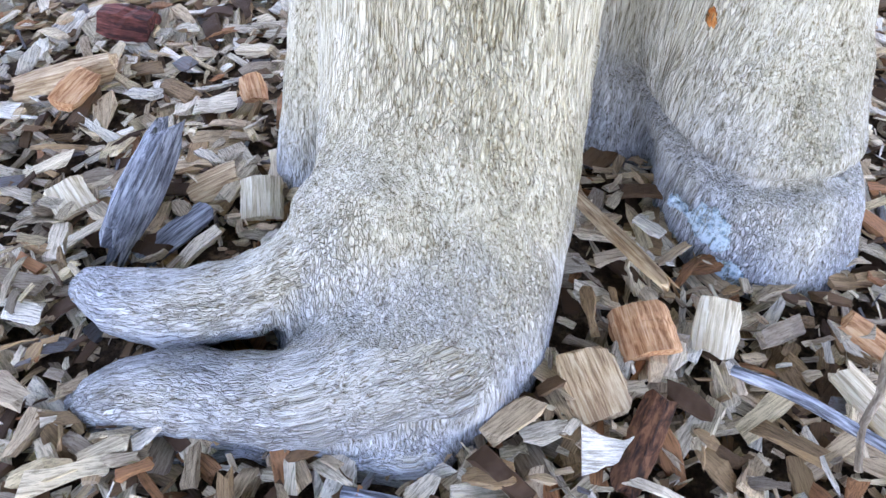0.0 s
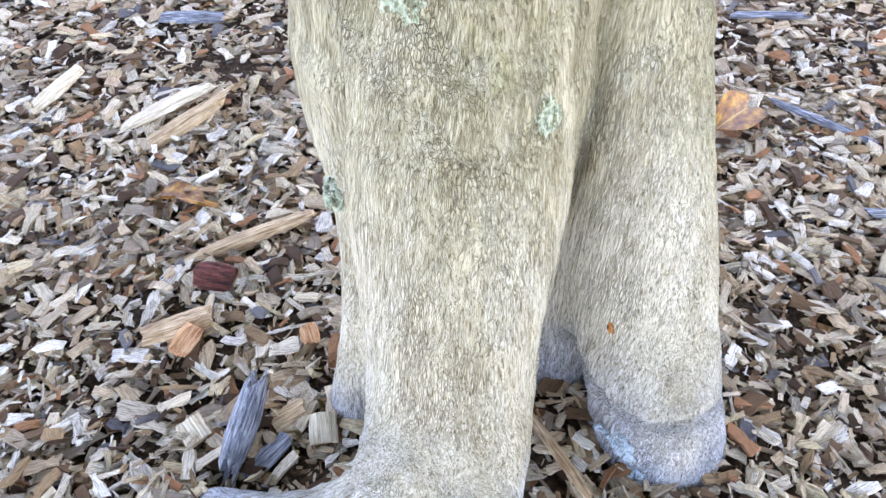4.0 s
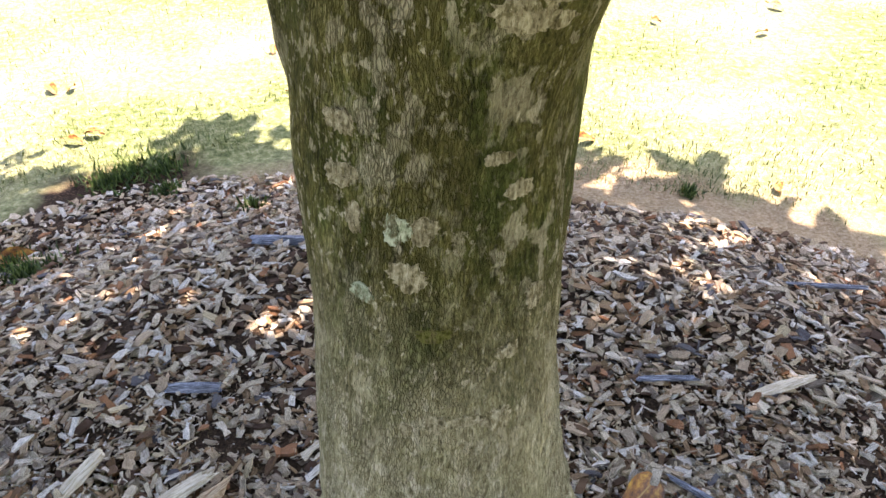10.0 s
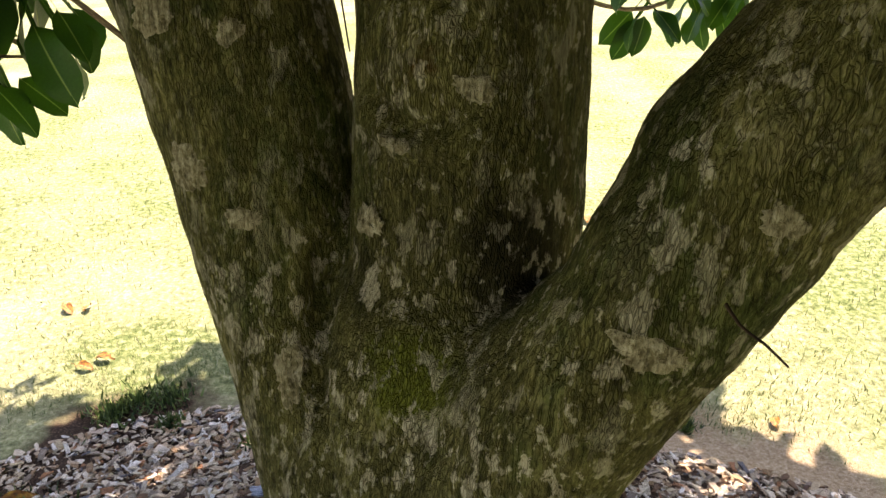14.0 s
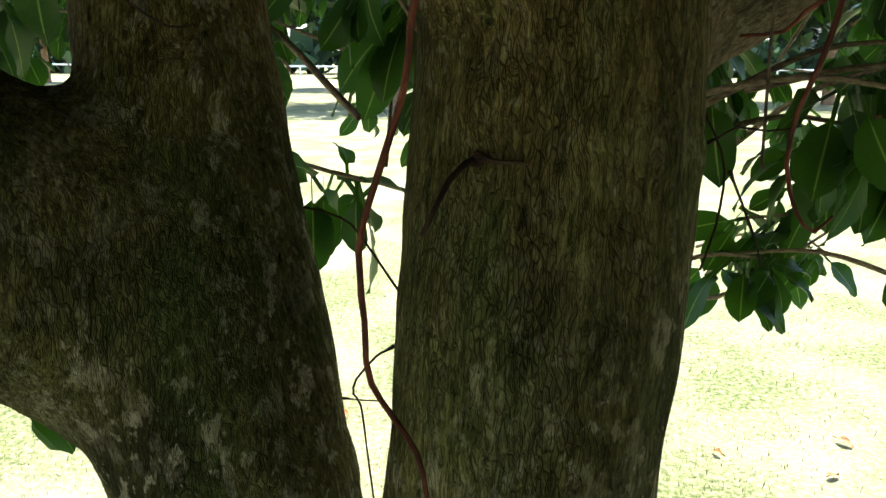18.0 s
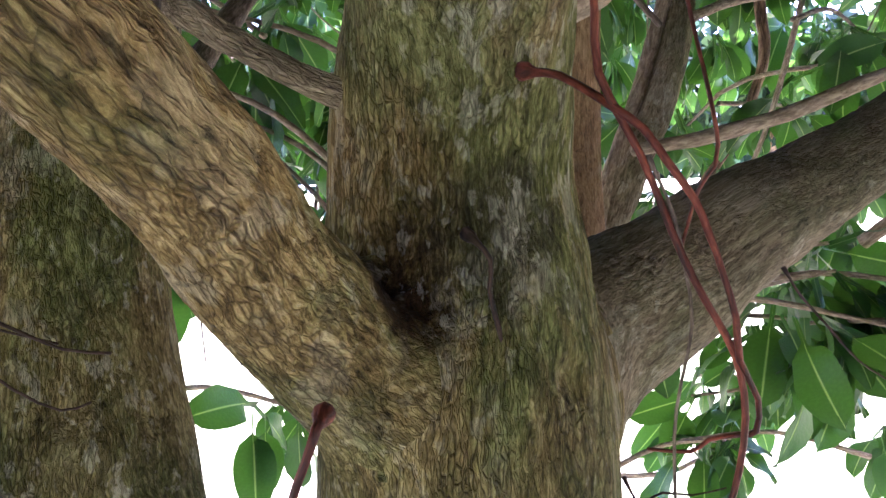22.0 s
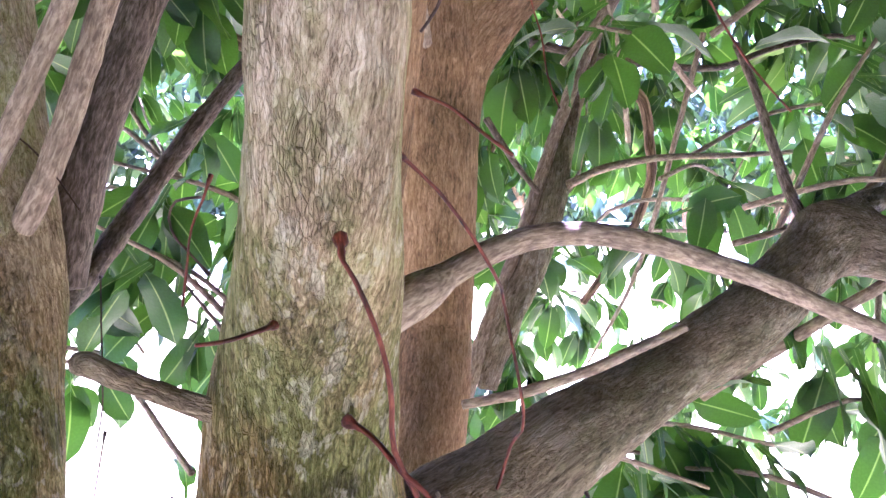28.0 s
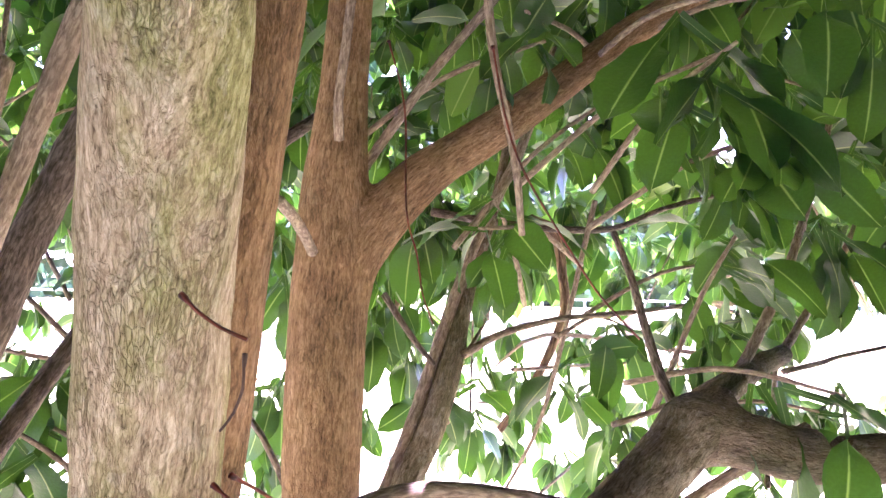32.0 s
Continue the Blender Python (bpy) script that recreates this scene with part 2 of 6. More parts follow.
    # pale crust: small flecks and broader blots with ragged edges
    for size, lo_, hi_, amount in ((75, .555, .595, 1.0), (34, .57, .61, .55), (150, .585, .63, .9)):
        spot = m.ramp(m.noise(m.mapped(g, (1, 1, 0.6), (size, 0, 3)), size, 5, 0.6), [(lo_, 0.0), (hi_, 1.0)])
        sel = m.ramp(m.noise(m.mapped(g, (1, 1, 0.8), (size, 5, 0)), 7, 3, 0.6), [(0.44, 0.15), (0.58, 1.0)])
        spot = m.math("MULTIPLY", m.math("MULTIPLY", spot, sel), spots * amount)
        if lower:
            spot = m.math("MULTIPLY", spot, m.ramp(m.math("DIVIDE", z, 2.4), [(0.12, 0.1), (0.22, 1.0), (0.52, 1.0), (0.66, 0.4)]))
        col = m.mix(spot, col, m.ramp(tone, [(0.34, "7d7563"), (0.46, "b8b09b"), (0.64, "dcd6c6")]))
    # fissures
    thin = m.ramp(line, [(0.0, 1.0), (0.028, 0.0)])
    dash = m.ramp(ridge, [(0.31, 1.0), (0.4, 0.0)])
    fur = m.math("MAXIMUM", m.math("MULTIPLY", thin, m.ramp(coarse, [(0.36, 0.25), (0.6, 1.0)])), dash)
    fur = m.math("MAXIMUM", m.math("MULTIPLY", fur, 0.7), gap)
    if lower:
        fur = m.math("MULTIPLY", fur, m.ramp(m.math("DIVIDE", z, 2.4), [(0.04, 0.8), (0.3, 1.0), (0.69, 1.0), (0.8, 0.75)]))
    col = m.mix(m.math("MULTIPLY", fur, furrow), col, (0.22, 0.19, 0.14, 1), "MULTIPLY")
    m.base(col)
    h = m.math("ADD", m.math("MULTIPLY", ridge, 0.7), m.math("MULTIPLY", coarse, 0.5))
    h = m.math("SUBTRACT", m.math("ADD", h, m.math("MULTIPLY", fine, 0.25)), m.math("MULTIPLY", fur, 0.8))
    m.bump(h, 1.0, depth)
    return m.m


def chip_material(name, src="island"):
    """Weathered wood chips: each piece its own tone from cream to grey, tan, orange and dark brown."""
    m = Mat(name, 0.85, 0.2)
    if src == "island":
        rnd = m.n("ShaderNodeNewGeometry").outputs["Random Per Island"]
    else:
        rnd = m.n("ShaderNodeObjectInfo").outputs["Random"]
    tone = m.ramp(rnd, [(0.0, "4a3526"), (0.06, "70553c"), (0.12, "a4845f"), (0.22, "c8ad8a"), (0.36, "d9c5a4"),
                        (0.52, "e0cfb3"), (0.64, "bfa98c"), (0.72, "ebdfca"), (0.82, "948470"), (0.89, "a5724c"), (0.93, "6a6868"), (0.96, "d6bf96")], "CONSTANT")
    p = m.attr("fibre")
    grain = m.noise(m.mapped(p, (1.0, 0.05, 0.8)), 1100, 4, 0.75)
    blot = m.noise(m.coords("Object"), 60, 3, 0.6)
    col = m.mix(m.ramp(grain, [(0.38, 0.7), (0.55, 0.0)]), tone, "4e3824")
    col = m.mix(m.ramp(blot, [(0.5, 0.0), (0.75, 0.3)]), col, "7a6350")
    m.base(col)
    m.bump(grain, 1.0, 0.003)
    return m.m


def leaf_material(name, thin=True):
    """Leathery leaf with a pale midrib, glossy above, that lets some light through."""
    m = Mat(name, 0.4, 0.3)
    uv = m.attr("leafuv")
    sx, sy, sz = m.sep(uv)
    ax = m.math("ABSOLUTE", sx)
    rnd = m.n("ShaderNodeNewGeometry").outputs["Random Per Island"]
    tone = m.ramp(rnd, [(0.0, "0c2010"), (0.4, "133016"), (0.75, "1d401b"), (0.94, "355a26"), (1.0, "688634")])
    vein = m.noise(m.mapped(uv, (6, 30, 1)), 1.0, 2, 0.5)
    tone = m.mix(m.ramp(vein, [(0.4, 0.0), (0.7, 0.14)]), tone, "44702c")
    rib = m.ramp(ax, [(0.0, 1.0), (0.07, 0.0)])
    col = m.mix(m.math("MULTIPLY", rib, 0.7), tone, "a9bd6a")
    m.base(col)
    tr = m.n("ShaderNodeBsdfTranslucent")
    m.link(m.mix(0.55, col, "6aa626", "MIX"), tr.inputs["Color"])
    add = m.n("ShaderNodeMixShader")
    add.inputs[0].default_value = 0.3
    m.link(m.b.outputs[0], add.inputs[1])
    m.link(tr.outputs[0], add.inputs[2])
    m.link(add.outputs[0], m.t.nodes["Material Output"].inputs["Surface"])
    m.bump(m.math("SUBTRACT", vein, rib), 0.25, 0.002)
    return m.m


def plain_wood(name, dark, mid, pale, scale=160.0, stretch=0.12, rough=0.8, depth=0.002):
    m = Mat(name, rough, 0.25)
    g = m.attr("grain")
    a = m.noise(m.mapped(g, (1, 1, stretch)), scale, 4, 0.65, 0.4)
    b = m.noise(g, 22, 3, 0.6)
    col = m.ramp(a, [(0.37, dark), (0.5, mid), (0.63, pale)])
    col = m.mix(m.ramp(b, [(0.45, 0.0), (0.7, 0.5)]), col, dark)
    m.base(col)
    m.bump(a, 0.6, depth)
    return m.m


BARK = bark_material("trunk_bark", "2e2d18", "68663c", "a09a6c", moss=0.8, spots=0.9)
BARK_UP = bark_material("branch_bark", "4c4032", "8a7a62", "b9a88c", spots=0.35, moss=0.5, lower=False, depth=0.0022, scale=520.0, furrow=0.6, plate=(640.0, 0.16))
BARK_BACK = bark_material("smooth_bark", "5c4530", "947452", "bd9c76", spots=0.05, moss=0.1, lower=False, depth=0.0014, furrow=0.45)
TWIG = plain_wood("twig_bark", "6a5a4a", "8c7a66", "ab9983", 420, 0.25)
TWIG_DARK = plain_wood("grey_twig_bark", "40362c", "62554a", "827365", 420, 0.25)
ROOT_RED = plain_wood("aerial_root_bark", "2c110b", "5a281b", "864832", 240, 0.2, 0.55)
ROOT_DARK = plain_wood("dark_root_bark", "1d1512", "3a2a22", "5a463a", 240, 0.2, 0.7)
STUB = plain_wood("dead_wood", "3c2b1d", "6f5640", "9c805f")
CHIP = chip_material("wood_chips")
CHIP_ONE = chip_material("wood_chip_single", "object")
LEAF = leaf_material("green_leaf")
PETIOLE = plain_wood("leaf_stalk", "7c8a3c", "9aa850", "b6c06c", 120, 0.2, 0.6, 0.0005)

# ---- geometry helpers ----
rng = np.random.default_rng(7)


def mesh_from(name, verts, faces, mat, smooth=True, attrs=None, normals=None):
    """A mesh from arrays; faces all with the same number of corners."""
    verts = np.asarray(verts, np.float32)
    faces = np.asarray(faces, np.int32)
    me = bpy.data.meshes.new(name)
    n = faces.shape[1]
    me.vertices.add(len(verts))
    me.vertices.foreach_set("co", verts.ravel())
    me.loops.add(faces.size)
    me.loops.foreach_set("vertex_index", faces.ravel())
    me.polygons.add(len(faces))
    me.polygons.foreach_set("loop_start", np.arange(0, faces.size, n, dtype=np.int32))
    me.update(calc_edges=True)
    me.polygons.foreach_set("use_smooth", np.full(len(faces), smooth))
    for key, value in (attrs or {}).items():
        a = me.attributes.new(key, "FLOAT_VECTOR", "POINT")
        a.data.foreach_set("vector", np.asarray(value, np.float32).ravel())
    if normals is not None:
        me.normals_split_custom_set_from_vertices(np.asarray(normals, np.float32))
    if mat:
        me.materials.append(mat)
    return me


def part(name, data, parent=None, label="", kind=""):
    ob = new(name, data)
    if parent is not None:
        ob.parent = parent
    return tagged(ob, label=label, kind=kind)


def spline(knots, step=0.012):
    """Catmull-Rom through the knots (any number of columns; the first three are a place)."""
    k = np.asarray(knots, float)
    k = np.vstack([2 * k[0] - k[1], k, 2 * k[-1] - k[-2]])
    out = []
    for a, b, c, d in zip(k, k[1:], k[2:], k[3:]):
        n = max(2, int(np.linalg.norm(c[:3] - b[:3]) / step))
        t = np.linspace(0, 1, n, endpoint=False)[:, None]
        out.append(0.5 * (2 * b + (c - a) * t + (2 * a - 5 * b + 4 * c - d) * t ** 2 + (3 * b - a - 3 * c + d) * t ** 3))
    return np.vstack(out + [k[-2][None]])


def frames_along(p):
    """A tangent and two normals for each point of a line."""
    t = np.gradient(p, axis=0)
    t /= np.linalg.norm(t, axis=1)[:, None] + 1e-9
    u = np.zeros_like(t)
    ref = np.array([0.0, 0, 1]) if abs(t[0][2]) < 0.9 else np.array([1.0, 0, 0])
    cur = np.cross(t[0], ref)
    for i in range(len(t)):
        cur = cur - t[i] * (cur @ t[i])
        cur /= np.linalg.norm(cur) + 1e-9
        u[i] = cur
    return t, u, np.cross(t, u)


def tube_arrays(knots, sides=8, step=0.012, rough=0.0, seed=0, cap=True):
    s = spline(knots, step)
    p, r = s[:, :3], np.maximum(s[:, 3], 0.0004)
    t, u, v = frames_along(p)
    a = np.linspace(0, 2 * np.pi, sides, endpoint=False)
    ring = np.cos(a)[None, :, None] * u[:, None] + np.sin(a)[None, :, None] * v[:, None]
    rr = r[:, None] * (1 + rough * np.random.default_rng(seed).normal(size=(len(p), sides)))
    verts = p[:, None] + ring * rr[..., None]
    along = np.r_[0, np.cumsum(np.linalg.norm(np.diff(p, axis=0), axis=1))]
    grain = np.stack([np.cos(a)[None] * r[:, None], np.sin(a)[None] * r[:, None], np.repeat(along[:, None], sides, 1)], -1)
    n, m = len(p), sides
    i = np.arange(n - 1)[:, None] * m
    j = np.arange(m)[None]
    f = np.stack([i + j, i + (j + 1) % m, i + m + (j + 1) % m, i + m + j], -1).reshape(-1, 4)
    verts, grain = verts.reshape(-1, 3), grain.reshape(-1, 3)
    if cap:
        base = len(verts)
        ends = np.array([p[0] - t[0] * r[0] * 0.3, p[-1] + t[-1] * r[-1] * 0.5])
        verts, grain = np.vstack([verts, ends]), np.vstack([grain, [[0, 0, 0], [0, 0, along[-1]]]])
        jj = np.arange(m)
        c0 = np.stack([np.full(m, base), (jj + 1) % m, jj, jj], -1)
        c1 = np.stack([np.full(m, base + 1), (n - 1) * m + jj, (n - 1) * m + (jj + 1) % m, (n - 1) * m + (jj + 1) % m], -1)
        tris = np.vstack([c0, c1])
        return verts, f, grain, tris[:, :3]
    return verts, f, grain, np.zeros((0, 3), int)


def tube(name, knots, mat, parent=None, label="", sides=8, step=0.012, rough=0.03, seed=0):
    v, f, g, tri = tube_arrays(knots, sides, step, rough, seed)
    me = bpy.data.meshes.new(name)
    me.from_pydata(v.tolist(), [], f.tolist() + tri.tolist())
    me.polygons.foreach_set("use_smooth", np.full(len(me.polygons), True))
    a = me.attributes.new("grain", "FLOAT_VECTOR", "POINT")
    a.data.foreach_set("vector", g.astype(np.float32).ravel())
    me.materials.append(mat)
    return part(name, me, parent, label)


class Stem:
    """One stem of the fused trunk: a chain of knots (x, y, z, radius)."""

    def __init__(self, name, knots, k=0.03, label=""):
        self.name, self.k, self.label = name, k, label
        self.s = spline(knots, 0.035)

    def distance(self, P):
        s = self.s
        best = np.full(len(P), 1e3, np.float32)
        for a, b in zip(s, s[1:]):
            ba = (b[:3] - a[:3]).astype(np.float32)
            q = P - a[:3].astype(np.float32)
            h = np.clip(q @ ba / (ba @ ba), 0, 1)
            d = np.sqrt(((q - h[:, None] * ba) ** 2).sum(1)) - (a[3] + (b[3] - a[3]) * h)
            m = d < best
            best[m] = d[m]
        return best, None


def fused(stems, lo, hi, step):
    """Surface nets of the smooth union of the stems: vertices, quads, nearest stem of each vertex, grain coordinates."""
    lo, hi = np.array(lo, float), np.array(hi, float)
    n = np.ceil((hi - lo) / step).astype(int) + 1
    D = np.full(n, 0.2, np.float32)
    for st in stems:
        r = st.s[:, 3].max() + 0.06
        a = np.clip(np.floor((st.s[:, :3].min(0) - r - lo) / step).astype(int), 0, n)
        b = np.clip(np.ceil((st.s[:, :3].max(0) + r - lo) / step).astype(int) + 1, 0, n)
        if (b <= a).any():
            continue
        gx = [lo[i] + step * np.arange(a[i], b[i]) for i in range(3)]
        shape = tuple(b - a)
        sub = D[a[0]:b[0], a[1]:b[1], a[2]:b[2]]
        P = np.stack(np.meshgrid(*gx, indexing="ij"), -1).reshape(-1, 3).astype(np.float32)
        dist = np.full(len(P), 0.2, np.float32)
        # only near the chain
        near = np.zeros(len(P), bool)
        for s in st.s[::2]:
            near |= ((P - s[:3].astype(np.float32)) ** 2).sum(1) < (s[3] + 0.1) ** 2
        dist[near] = st.distance(P[near])[0]
        dist = dist.reshape(shape)
        k = st.k
        h = np.clip(0.5 + 0.5 * (sub - dist) / k, 0, 1)
        D[a[0]:b[0], a[1]:b[1], a[2]:b[2]] = sub * (1 - h) + dist * h - k * h * (1 - h)
    inside = D < 0
    c = np.zeros(tuple(n - 1), np.int8)
    for dx in (0, 1):
        for dy in (0, 1):
            for dz in (0, 1):
                c += inside[dx:n[0] - 1 + dx, dy:n[1] - 1 + dy, dz:n[2] - 1 + dz]
    cells = np.argwhere((c > 0) & (c < 8))
    index = np.full(tuple(n - 1), -1, np.int32)
    index[tuple(cells.T)] = np.arange(len(cells))
    acc, cnt = np.zeros((len(cells), 3)), np.zeros(len(cells))
    corner = [(dx, dy, dz) for dx in (0, 1) for dy in (0, 1) for dz in (0, 1)]
    for i, ca in enumerate(corner):
        for cb in corner[i + 1:]:
            if sum(abs(x - y) for x, y in zip(ca, cb)) != 1:
                continue
            da, db = D[tuple((cells + ca).T)], D[tuple((cells + cb).T)]
            m = (da < 0) != (db < 0)
            t = np.where(m, da / np.where(m, da - db, 1), 0)
            acc += m[:, None] * (np.array(ca) + t[:, None] * (np.array(cb) - np.array(ca)))
            cnt += m
    V = lo + step * (cells + acc / cnt[:, None])
    quads = []
    for ax in range(3):
        o = [(1, 2), (2, 0), (0, 1)][ax]
        sl = [slice(1, -1)] * 3
        sl[ax] = slice(0, -1)
        s2 = list(sl)
        s2[ax] = slice(1, None)
        A, B = inside[tuple(sl)], inside[tuple(s2)]
        e = np.argwhere(A != B)
        flip = A[tuple(e.T)]
        off = np.ones(3, int)
        off[ax] = 0
        e = e + off
        u, v = np.zeros(3, int), np.zeros(3, int)
        u[o[0]], v[o[1]] = 1, 1
        q = np.stack([index[tuple((e - w).T)] for w in (u + v, v, 0 * u, u)], 1)
        q[~flip] = q[~flip][:, ::-1]
        quads.append(q)
    Q = np.vstack(quads)
    Q = Q[(Q >= 0).all(1)]
    # nearest stem and outward normals
    V = V.astype(np.float32)
    dists = np.array([st.distance(V)[0] for st in stems])
    own = (dists + np.array([.014 if st.name == 'surface_root' else 0 for st in stems])[:, None]).argmin(0)
    ijk = np.clip(np.round((V - lo) / step).astype(int), 1, n - 2)
    i, j, k = ijk.T
    N = np.stack([D[i + 1, j, k] - D[i - 1, j, k], D[i, j + 1, k] - D[i, j - 1, k], D[i, j, k + 1] - D[i, j, k - 1]], 1)
    N = N / (np.linalg.norm(N, axis=1)[:, None] + 1e-9)
    return V.astype(float), Q, own, N.astype(float)


def smooth_noise(P, scale, seed=0):
    """Cheap value noise on an array of places."""
    r = np.random.default_rng(seed)
    table = r.uniform(-1, 1, 4096).astype(np.float32)
    q = np.asarray(P, float) * scale + 1000.0
    i = np.floor(q).astype(np.int64)
    t = q - i
    t = t * t * (3 - 2 * t)
    out = np.zeros(len(q))
    for dx in (0, 1):
        for dy in (0, 1):
            for dz in (0, 1):
                h = ((i[:, 0] + dx) * 73856093 ^ (i[:, 1] + dy) * 19349663 ^ (i[:, 2] + dz) * 83492791) & 4095
                out += table[h] * np.where(dx, t[:, 0], 1 - t[:, 0]) * np.where(dy, t[:, 1], 1 - t[:, 1]) * np.where(dz, t[:, 2], 1 - t[:, 2])
    return out

# ---- the tree: fused trunk and main stems ----
tree = tagged(new("tree"), "multi-stemmed broadleaf tree with grey lichen-spotted bark and flared roots", "tree")
